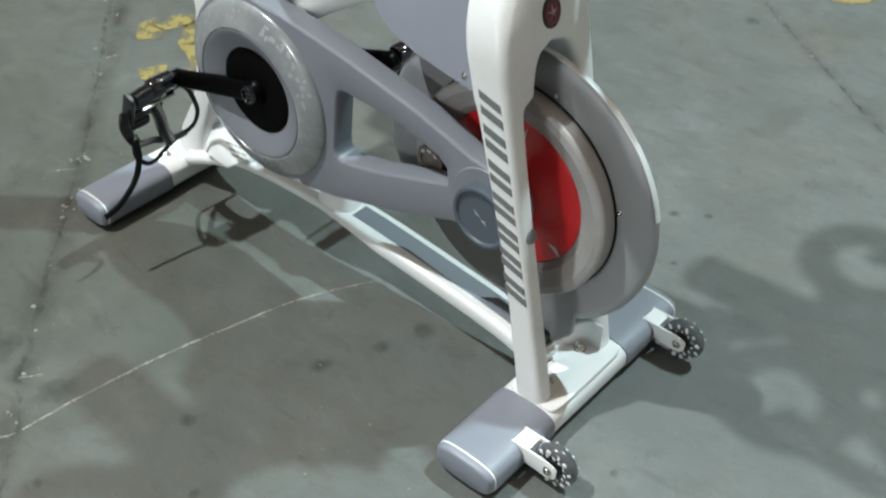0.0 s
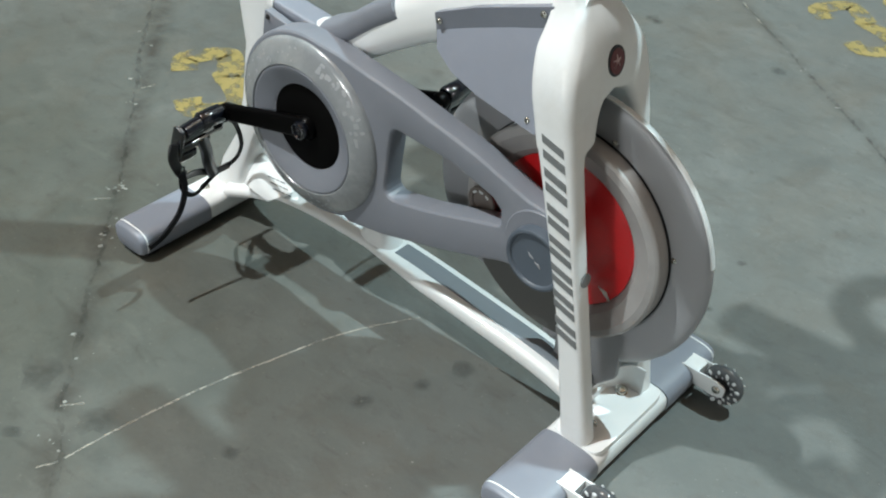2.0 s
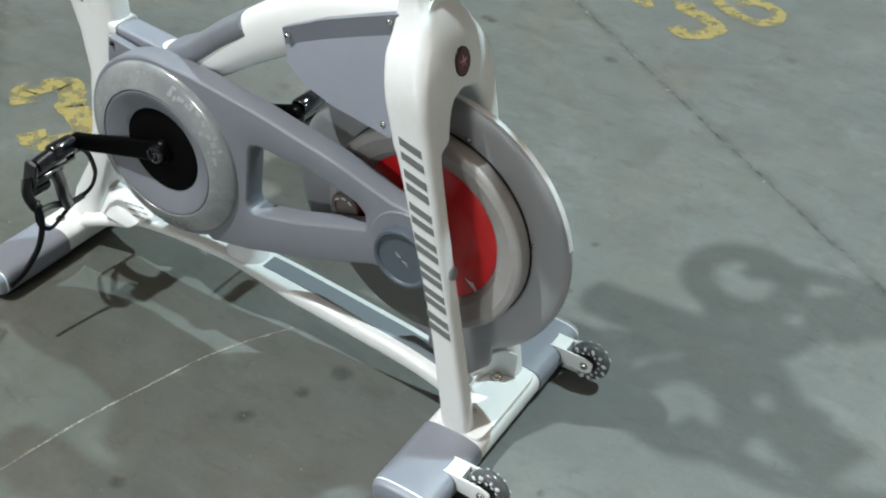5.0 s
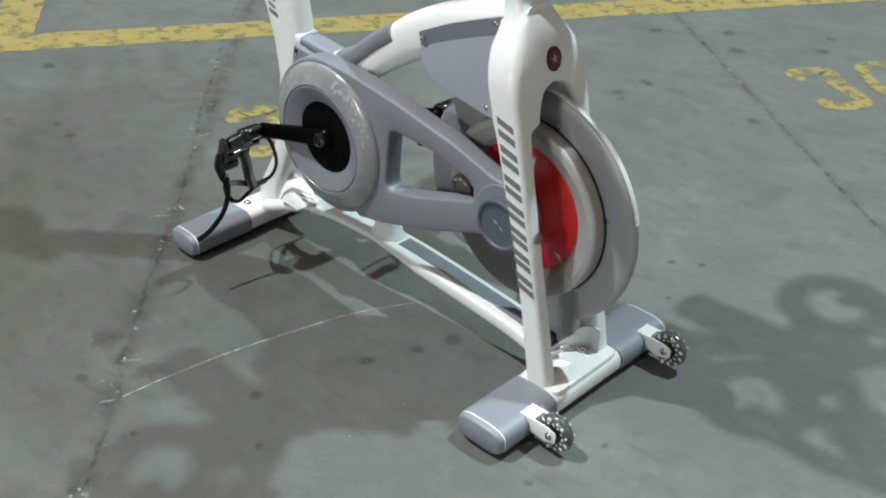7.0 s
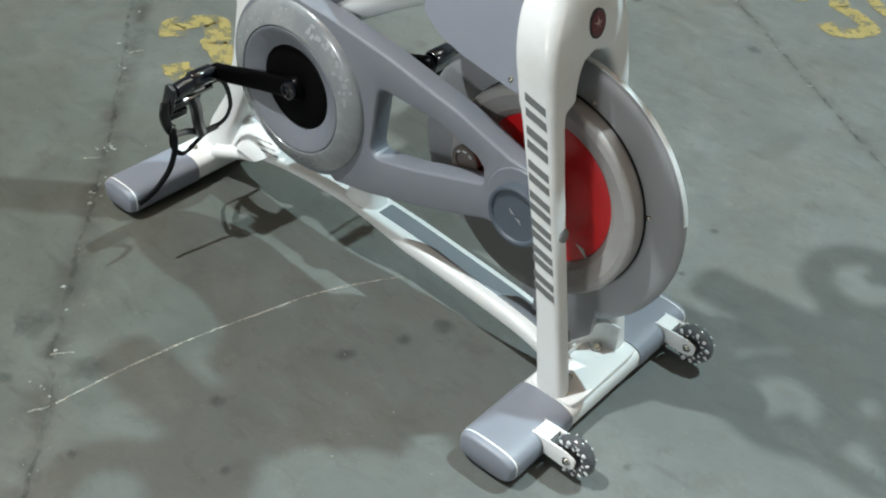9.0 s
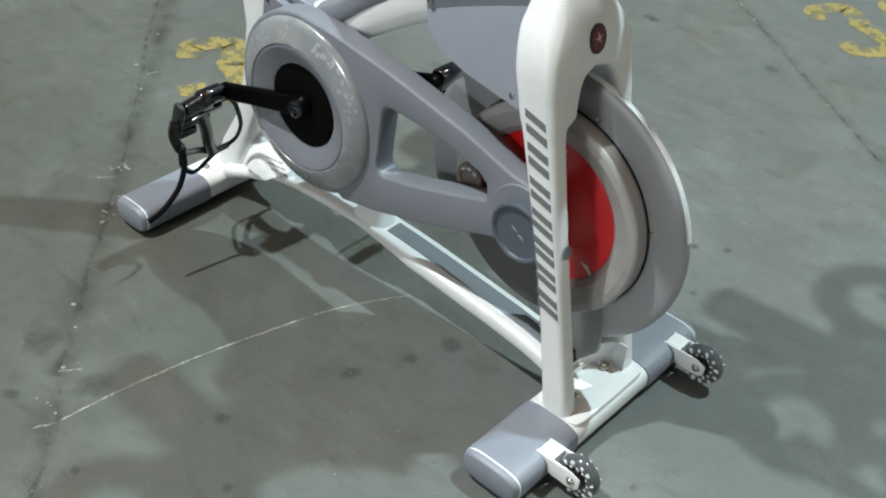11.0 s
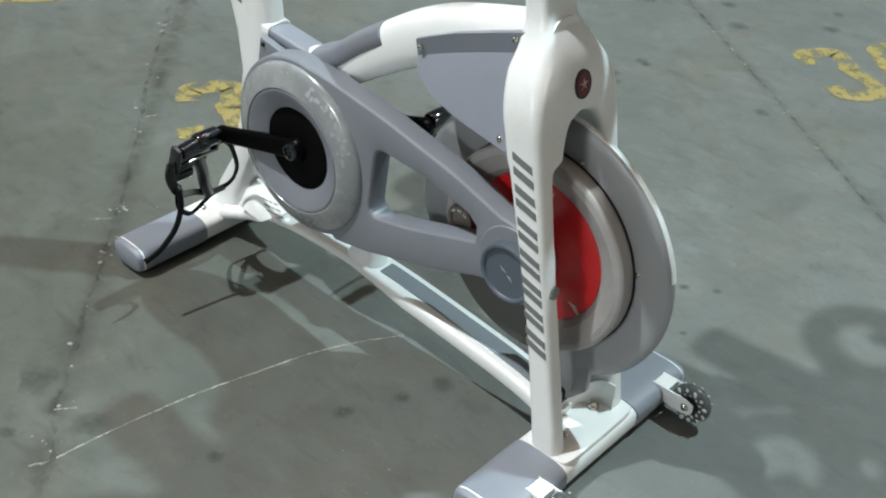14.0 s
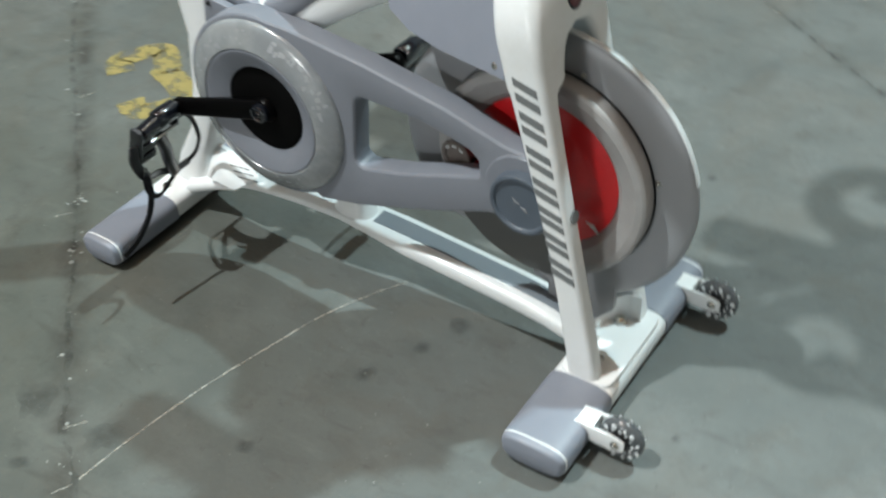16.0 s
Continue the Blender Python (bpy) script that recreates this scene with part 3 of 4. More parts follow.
# height, rear, front, half-width, corner radius and bow of the fork's outer shape
FORK = [(0.058, -0.130, -0.077, 0.099, 0.012, 0.0), (0.15, -0.143, -0.094, 0.099, 0.010, 0.0), (0.30, -0.169, -0.122, 0.100, 0.010, 0.0),
        (0.53, -0.226, -0.166, 0.100, 0.012, 0.0), (0.565, -0.238, -0.172, 0.1005, 0.013, 0.0), (0.60, -0.246, -0.177, 0.1005, 0.014, 0.002), (0.63, -0.254, -0.180, 0.0995, 0.014, 0.004), (0.655, -0.259, -0.1825, 0.0965, 0.014, 0.007),
        (0.675, -0.263, -0.1855, 0.091, 0.014, 0.01), (0.695, -0.268, -0.191, 0.081, 0.014, 0.012), (0.71, -0.269, -0.196, 0.07, 0.014, 0.012), (0.725, -0.270, -0.204, 0.059, 0.013, 0.01), (0.74, -0.272, -0.214, 0.049, 0.012, 0.007),
        (0.755, -0.274, -0.226, 0.0415, 0.011, 0.004), (0.775, -0.277, -0.235, 0.038, 0.010, 0.002), (0.80, -0.282, -0.239, 0.0375, 0.010, 0.002)]


def fork():
    bm = bmesh.new()
    rows = blend(FORK, 5)

    def at(z):
        for a, b in zip(rows, rows[1:]):
            if a[0] <= z <= b[0]:
                f = (z - a[0]) / (b[0] - a[0])
                return [p + (q - p) * f for p, q in zip(a, b)]
        return rows[-1]

    def ring(z):
        z, xa, xb, yo, r, bow = at(z)
        return (xa + xb) / 2, rounded((xb - xa) / 2, yo, r, 7, bow)

    # the two legs: the outer shape without the opening between them
    near = [(0.058, 0.064), (0.30, 0.066), (0.45, 0.065), (0.54, 0.062), (0.556, 0.06), (0.562, 0.056), (0.566, 0.044), (0.569, 0.036), (0.58, 0.034), (0.6, 0.029), (0.615, 0.024), (0.626, 0.017), (0.632, 0.002), (0.636, 0.0), (0.655, 0.0)]
    far = [(0.058, 0.064), (0.30, 0.066), (0.45, 0.065), (0.54, 0.062), (0.579, 0.054), (0.6, 0.045), (0.615, 0.036), (0.626, 0.026), (0.632, 0.002), (0.636, 0.0), (0.655, 0.0)]
    for sgn, gap in ((-1, near), (1, far)):
        levels = []
        for (z0, g0), (z1, g1) in zip(gap, gap[1:]):
            m = max(1, int((z1 - z0) / 0.012))
            levels += [(z0 + (z1 - z0) * j / m, g0 + (g1 - g0) * j / m) for j in range(m)]
        rings = []
        for z, g in levels:
            _, xa, xb, yo, r, bow = at(z)
            half = rounded((xb - xa) / 2, (yo - g) / 2, r)
            rings.append([((xa + xb) / 2 + x - (bow * (((yo + g) / 2 + y) / yo) ** 2 if x > 0 else 0), sgn * ((yo + g) / 2 + y), z) for x, y in half])
        loft(bm, rings)
    zs = [0.635 + 0.165 * j / 40 for j in range(41)]
    loft(bm, [[(ring(z)[0] + x, y, z) for x, y in ring(z)[1]] for z in zs])
    ob = part("fork", bm, WHITE, bike, "white painted front fork and crown", 180)
    m = ob.modifiers.new("union", "REMESH")
    m.mode, m.voxel_size, m.use_smooth_shade = "VOXEL", 0.0025, True
    m = ob.modifiers.new("soften", "SMOOTH")
    m.factor, m.iterations = 0.5, 5
    return ob


fork_part = fork()
plate_bm = bmesh.new()
rings = [[(-0.1 + 0.047 * k * c, 0.098 * k * d, z) for c, d in section(28, 8)] for z, k in ((0.05, 1.0), (0.0625, 1.0), (0.064, 0.99))]
part("base_plate", loft(plate_bm, rings), WHITE, bike, "white steel plate between the fork legs")
# a sheet bent round the corner behind the bolt
bend = spline([(-0.079, 0.066, 0), (-0.1, 0.064, 0), (-0.118, 0.054, 0), (-0.131, 0.036, 0), (-0.138, 0.012, 0), (-0.14, -0.03, 0), (-0.14, -0.066, 0)], 5)
bm = bmesh.new()
rings = []
for i, p in enumerate(bend):
    t = (bend[min(i + 1, len(bend) - 1)] - bend[max(i - 1, 0)]).normalized()
    n = Vector((t.y, -t.x, 0)) * 0.002
    f = i / (len(bend) - 1)
    hi = 0.118 - 0.034 * min(1, max(0, (f - 0.2) / 0.5)) ** 1.3
    rings.append([(*(p + n).xy, 0.058), (*(p + n).xy, hi - 0.001), (*(p + n * 0.5).xy, hi), (*(p - n * 0.5).xy, hi), (*(p - n).xy, hi - 0.001), (*(p - n).xy, 0.058)])
part("leg_bracket", loft(bm, rings), WHITE, bike, "white bent sheet bracket at the foot of the fork leg")
# black block where a dark gap shows beside the end of the beam
bm = bmesh.new()
loft(bm, [[(x, -0.006 + w * c, 0.094 + h * d) for c, d in section(20, 3.5)] for x, w, h in ((-0.166, 0.03, 0.014), (-0.15, 0.03, 0.014), (-0.143, 0.026, 0.011))])
part("gap_block", bm, BLACK, bike, "black block at the dark gap by the end of the beam")
bolt("plate_bolt", (-0.107, 0.047, 0.067), (0.3, -0.35, 1), 0.0088, bike)
bolt("plate_bolt", (-0.088, -0.060, 0.085), (0.3, 1, 0.2), 0.005, bike)
bolt("foot_bolt", (-1.058, -0.066, 0.064), (0.1, -0.2, 1), 0.0075, bike)
# badge on the crown
bx, bz = -0.1935, 0.674
bm = bmesh.new()
q = Matrix.Translation((bx, 0, bz)) @ Matrix.Rotation(radians(90 - 11), 4, "Y")
bmesh.ops.create_cone(bm, cap_ends=True, segments=40, radius1=0.0205, radius2=0.019, depth=0.018, matrix=q @ Matrix.Diagonal((1.15, 1, 1, 1)))
badge = part("badge", bm, BLACK, bike, "dark oval badge rim")
bm = bmesh.new()
bmesh.ops.create_cone(bm, cap_ends=True, segments=40, radius1=0.0168, radius2=0.016, depth=0.0195, matrix=q @ Matrix.Diagonal((1.15, 1, 1, 1)))
part("badge_face", bm, BADGE_RED, badge, "dark red badge face")
bm = bmesh.new()
for a in (0, 72, 144, 216, 288):
    bmesh.ops.create_cone(bm, cap_ends=True, segments=3, radius1=0.0022, radius2=0.0003, depth=0.0105, matrix=q @ Matrix.Translation((0, 0, 0.0098)) @ Matrix.Rotation(radians(a + 180), 4, "Z") @ Matrix.Translation((0.005, 0, 0)) @ Matrix.Rotation(radians(90), 4, "Y"))
part("badge_star", bm, EMBLEM, badge, "small pale star")

# brand lettering stands as slanted plain bars up the leg
def slab(pts, depth):
    """A thin raised shape: corner points on the face, sunk by depth along +y."""
    bm = bmesh.new()
    f = [bm.verts.new(p) for p in pts] + [bm.verts.new((p[0], p[1] + depth, p[2])) for p in pts]
    n = len(pts)
    bm.faces.new(f[:n])
    for a in range(n):
        bm.faces.new((f[a], f[(a + 1) % n], f[n + (a + 1) % n], f[n + a]))
    return bm


for zc, gap, w in ((0.565, 0.0165, 0.0125), (0.515, 0.016, 0.0125), (0.462, 0.0155, 0.012), (0.413, 0.0145, 0.0115), (0.367, 0.0135, 0.0115), (0.323, 0.0135, 0.0115), (0.275, 0.0145, 0.012)):
    for dz in (gap, -gap):
        pts = []
        for fx, fz in ((-0.018, -0.5), (0.0, -0.5), (0.018, -0.5), (0.018, 0.5), (0.0, 0.5), (-0.018, 0.5)):
            zz = zc + dz * 0.68 + fz * w - fx * 0.32
            pts.append((-0.137 - 0.205 * (zz - 0.25) + fx, -0.1010, zz))
        part("decal_bar", slab(pts, 0.006), DECAL, fork_part)

# small round grey disc on the front face of the leg
bm = bmesh.new()
q = Matrix.Translation((-0.1345, -0.079, 0.367)) @ Matrix.Rotation(radians(80), 4, "Y")
bmesh.ops.create_cone(bm, cap_ends=True, segments=28, radius1=0.0115, radius2=0.0105, depth=0.004, matrix=q)
part("leg_spot", bm, DECAL, fork_part, "round grey spot on the leg")

# flywheel and its shroud
AX, AZ = -0.224, 0.364
FX, FZ = -0.2285, 0.3685
SX, SZ = -0.2266, 0.3665
bm = lathe(bmesh.new(), SX, SZ, [(0.02, 0.006), (0.12, 0.006), (0.185, 0.006), (0.205, 0.0063), (0.222, 0.0075), (0.234, 0.0095), (0.2405, 0.0125), (0.243, 0.016), (0.243, 0.0185), (0.238, 0.0195), (0.02, 0.0195)], 128)
for v in bm.verts:
    if v.co.x < -0.25:
        v.co.z = max(v.co.z, 0.205)
    if v.co.x < SX:
        v.co.x = SX + (v.co.x - SX) * 1.11
plate(bm, [round_poly([(-0.225, 0.084), (-0.136, 0.088), (-0.104, 0.124), (-0.1, 0.25), (-0.225, 0.25)], [0.02, 0.012, 0.012, 0.005, 0.005], 5)], 0.0078, 0.0185, 0.002)
shroud = part("flywheel_shroud", bm, SHROUD, bike, "silver-grey plastic flywheel shroud")
for x, z in ((-0.0455, 0.4055), (-0.1065, 0.2325), (-0.171, 0.548), (-0.33, 0.52), (-0.4, 0.4), (-0.3, 0.2)):
    bolt("shroud_screw", (x, 0.006, z), (0, -1, 0), 0.0042, shroud)
# pale strip that paints the lit upper edge onto the shroud
bm = bmesh.new()
rim_path = [Vector((SX + 0.2432 * math.cos(radians(a)), 0.0155, SZ + 0.2432 * math.sin(radians(a)))) for a in range(12, 131, 4)]
sweep(bm, rim_path, 0.0016, 0.005, (0, 1, 0), 4, 12)
part("lit_edge", bm, EDGE, shroud, "pale strip for the lit upper edge of the shroud")
bm = lathe(bmesh.new(), -0.373, 0.36, [(0.004, 0.004), (0.027, 0.004), (0.027, -0.03), (0.025, -0.032), (0.019, -0.032), (0.017, -0.029), (0.004, -0.029)], 40)
tensioner = part("belt_tensioner", bm, HUB, bike, "dull brown metal drum behind the guard")
bm = bmesh.new()
for k in range(3):
    q = Matrix.Translation((-0.373, -0.0325, 0.36)) @ Matrix.Rotation(radians(-40 + 40 * k), 4, "Y") @ Matrix.Translation((0.0, 0, 0.019)) @ Matrix.Diagonal((0.008, 0.0012, 0.0035, 1))
    bmesh.ops.create_cube(bm, size=1, matrix=q)
part("drum_mark", bm, EDGE, tensioner, "pale worn marks")
# black disc that paints in the shade between flywheel and shroud
part("gap_shade", lathe(bmesh.new(), FX, FZ, [(0.02, 0.0065), (0.1822, 0.0065), (0.1826, 0.0052), (0.02, 0.0052)], 96), BLACK, shroud, "black disc for the shade in the gap behind the flywheel")
prof = [(0.03, 0.004), (0.18, 0.004), (0.1805, -0.02), (0.179, -0.0225), (0.1755, -0.0245), (0.165, -0.026), (0.14, -0.018), (0.1295, -0.0085), (0.128, -0.003), (0.03, -0.003)]
fly = part("flywheel", lathe(bmesh.new(), FX, FZ, prof, 128), RIM, bike, "brushed steel flywheel rim", 12)
prof = [(0.1285, -0.004), (0.128, -0.007), (0.121, -0.0085), (0.1, -0.01), (0.082, -0.016), (0.066, -0.028), (0.055, -0.036), (0.035, -0.04), (0.02, -0.04)]
red = part("flywheel_web", lathe(bmesh.new(), FX, FZ, prof, 96), RED, fly, "red enamelled flywheel web")
for turn in (-38, 82, 202):
    bm = bmesh.new()
    q = Matrix.Translation((AX, -0.0095, AZ)) @ Matrix.Rotation(-radians(turn), 4, "Y") @ Matrix.Translation((0.108, 0, 0))
    bmesh.ops.create_cone(bm, cap_ends=True, segments=3, radius1=0.014, radius2=0.012, depth=0.003, matrix=q @ Matrix.Rotation(math.pi / 2, 4, "X") @ Matrix.Diagonal((1.3, 0.35, 1, 1)))
    part("web_mark", bm, PALE, red)

# dark sheet behind the guard's lower front, added for the shade there
lo_arc = [(AX + 0.174 * math.cos(radians(a)), AZ + 0.174 * math.sin(radians(a))) for a in range(190, 287, 4)]
hi_arc = [(AX + 0.045 * math.cos(radians(a)), AZ + 0.045 * math.sin(radians(a))) for a in range(286, 189, -16)]
bm = plate(bmesh.new(), [lo_arc + hi_arc], -0.0345, -0.0305, 0.001)
part("shade_sheet", bm, SHADE_GREY, bike, "dark grey sheet added for shade over the lower flywheel")

# chain guard
CX, CZ = -0.722, 0.364
upper = [(-0.648, 0.5315), (-0.51, 0.511), (-0.356, 0.479), (-0.252, 0.447)]
front = [(AX + 0.005 + r * math.cos(radians(a)), AZ + r * math.sin(radians(a))) for a, r in ((80, 0.08), (68, 0.075), (55, 0.069), (42, 0.064), (30, 0.061), (15, 0.058), (0, 0.056), (-20, 0.055), (-45, 0.055), (-70, 0.055), (-95, 0.055))]
lower = [(-0.258, 0.315), (-0.291, 0.309), (-0.357, 0.283), (-0.43, 0.258), (-0.55, 0.221), (-0.63, 0.205)]
rear = arc(CX, CZ, 0.172, -62, -279, 46)
def dense(pts, step=0.02):
    o = []
    for a, b in zip(pts, pts[1:]):
        a, b = Vector(a), Vector(b)
        m = max(1, int((b - a).length / step))
        o += [tuple(a.lerp(b, j / m)) for j in range(m)]
    return o + [tuple(pts[-1])]
ring_cw = dense(upper + front + lower + rear + [upper[0]])[:-1]
outline = list(reversed(ring_cw))
hole = round_poly([(-0.528, 0.447), (-0.404, 0.441), (-0.318, 0.418), (-0.302, 0.404), (-0.3, 0.376), (-0.45, 0.326), (-0.544, 0.304)], [0.02, 0.04, 0.008, 0.004, 0.006, 0.05, 0.02], 6)
bm = plate(bmesh.new(), [outline, hole], -0.076, -0.032, 0.0075)
guard = part("chain_guard", bm, GREY, bike, "grey moulded plastic chain guard", 20)
prof = [(0.1185, -0.07), (0.1185, -0.0955), (0.12, -0.098), (0.1235, -0.098), (0.152, -0.0855), (0.159, -0.082), (0.1625, -0.078), (0.163, -0.07)]
part("guard_ring", lathe(bmesh.new(), CX, CZ, prof, 96), WORN, guard, "scuffed clear ring with white scratches")
scuff = random.Random(8)
bm = bmesh.new()
for k in range(52):
    a = radians(scuff.uniform(5, 75) if k < 22 else scuff.uniform(95, 160) if k < 40 else scuff.gauss(-75, 16))
    f = scuff.uniform(0.2, 0.95) if k < 22 else scuff.random()
    r, yy = 0.126 + 0.026 * f, -0.0972 + 0.0113 * f
    big = 0.8 if k < 22 else 0.36
    ln, wd = big * scuff.uniform(0.003, 0.007), big * scuff.uniform(0.003, 0.0065)
    t0 = scuff.uniform(-0.15, 0.15)
    vs = []
    for q in range(8):
        b = 2 * math.pi * (q + 0.5) / 8
        cu, cv = sq(b, 5)
        du, dr = ln * cu * scuff.uniform(0.75, 1.15), wd * cv * scuff.uniform(0.75, 1.15)
        du, dr = du * math.cos(t0) - dr * math.sin(t0), du * math.sin(t0) + dr * math.cos(t0)
        rr, aa = r + dr, a + du / r
        vs.append(bm.verts.new((CX + rr * math.cos(aa), yy + 0.0113 / 0.026 * dr - 0.0002, CZ + rr * math.sin(aa))))
    bm.faces.new(vs)
tagged(part("scuffing", bm, SCUFF, guard, "small white scuffs on the ring"), "small white scuffs on the ring", kind="stuff")
prof = [(0.1183, -0.07), (0.1183, -0.0955), (0.1165, -0.0975), (0.112, -0.0975), (0.084, -0.0815), (0.079, -0.0805), (0.0775, -0.07)]
part("guard_disc", lathe(bmesh.new(), CX, CZ, prof, 96), GREY, guard, "grey dished disc inside the ring")
part("crank_recess", lathe(bmesh.new(), CX, CZ, [(0.01, -0.07), (0.078, -0.07), (0.078, -0.08), (0.075, -0.082), (0.03, -0.0805), (0.01, -0.0805)], 64), MATT, guard, "black disc round the crank")
prof = [(0.02, -0.07), (0.064, -0.07), (0.064, -0.0775), (0.0625, -0.0795), (0.02, -0.08)]
part("cap_boss", lathe(bmesh.new(), AX + 0.002, AZ + 0.012, prof, 64), GREY, guard, "raised round boss under the axle cap", 20)
prof = [(0.01, -0.07), (0.0505, -0.07), (0.0525, -0.074), (0.0525, -0.0935), (0.051, -0.0968), (0.0475, -0.0975), (0.0445, -0.0962), (0.043, -0.0935), (0.036, -0.0928), (0.012, -0.0938), (0.01, -0.0938)]
cap = part("axle_cap", lathe(bmesh.new(), AX + 0.007, AZ + 0.002, prof, 64), KNOB, guard, "round blue-grey axle cap with a sunk face", 25)
bm = bmesh.new()
for r_ in (35, -145):
    q = Matrix.Translation((AX + 0.007, -0.0942, AZ + 0.002)) @ Matrix.Rotation(radians(r_), 4, "Y") @ Matrix.Translation((0.009, 0, 0))
    bmesh.ops.create_cone(bm, cap_ends=True, segments=3, radius1=0.008, radius2=0.007, depth=0.0016, matrix=q @ Matrix.Rotation(math.pi / 2, 4, "X") @ Matrix.Diagonal((1.1, 0.35, 1, 1)))
part("cap_emblem", bm, SHROUD, cap, "small raised emblem")
# bracket that ties the guard to the seat tube
bm = plate(bmesh.new(), [round_poly([(-0.868, 0.47), (-0.78, 0.49), (-0.79, 0.512), (-0.858, 0.524)], 0.004, 4)], -0.045, -0.03, 0.002)
part("guard_lug", bm, GREY, guard)
bolt("lug_screw", (-0.85, -0.046, 0.512), (0, -1, 0), 0.004, guard, BLACK)

# cranks and pedals
def crank(name, y0, yh, y1, dx, dz):
    """Crank arm: the hub reaches from y0 to yh, the pedal's axle sits at y1."""
    bm = bmesh.new()
    g = 1 if y1 > 0 else -1
    lathe(bm, CX, CZ, [(0.003, y0), (0.023, y0), (0.023, y0 + (yh - y0) * 0.6), (0.019, yh), (0.003, yh)], 28)
    a, b = Vector((CX, yh - g * 0.008, CZ)), Vector((CX + dx, y1, CZ + dz))
    sweep(bm, [a.lerp(b, k / 8) for k in range(9)], 0.008, 0.0175, (0, 0, 1), 3.4, 20, scale=lambda t: 1.12 - 0.16 * t)
    rings = [[(b.x + r * math.cos(2 * math.pi * k / 24), b.y + h, b.z + r * math.sin(2 * math.pi * k / 24)) for k in range(24)] for r, h in ((0.003, -0.009), (0.0145, -0.009), (0.016, -0.006), (0.016, 0.006), (0.0145, 0.009), (0.003, 0.009))]
    loft(bm, rings)
    c = part(name, bm, BLACKGLOSS, bike, "black steel crank arm")
    part("crank_cap", lathe(bmesh.new(), CX, CZ, [(0.002, yh - g * 0.004), (0.0165, yh - g * 0.004), (0.0175, yh + g * 0.006), (0.015, yh + g * 0.012), (0.0115, yh + g * 0.0135), (0.0095, yh + g * 0.009), (0.002, yh + g * 0.008)], 32), GLOSS, c, "glossy black crank cap")
    bolt("crank_bolt", (CX, yh + g * 0.009, CZ), (0, g, 0), 0.0062, c, GLOSS)
    return b


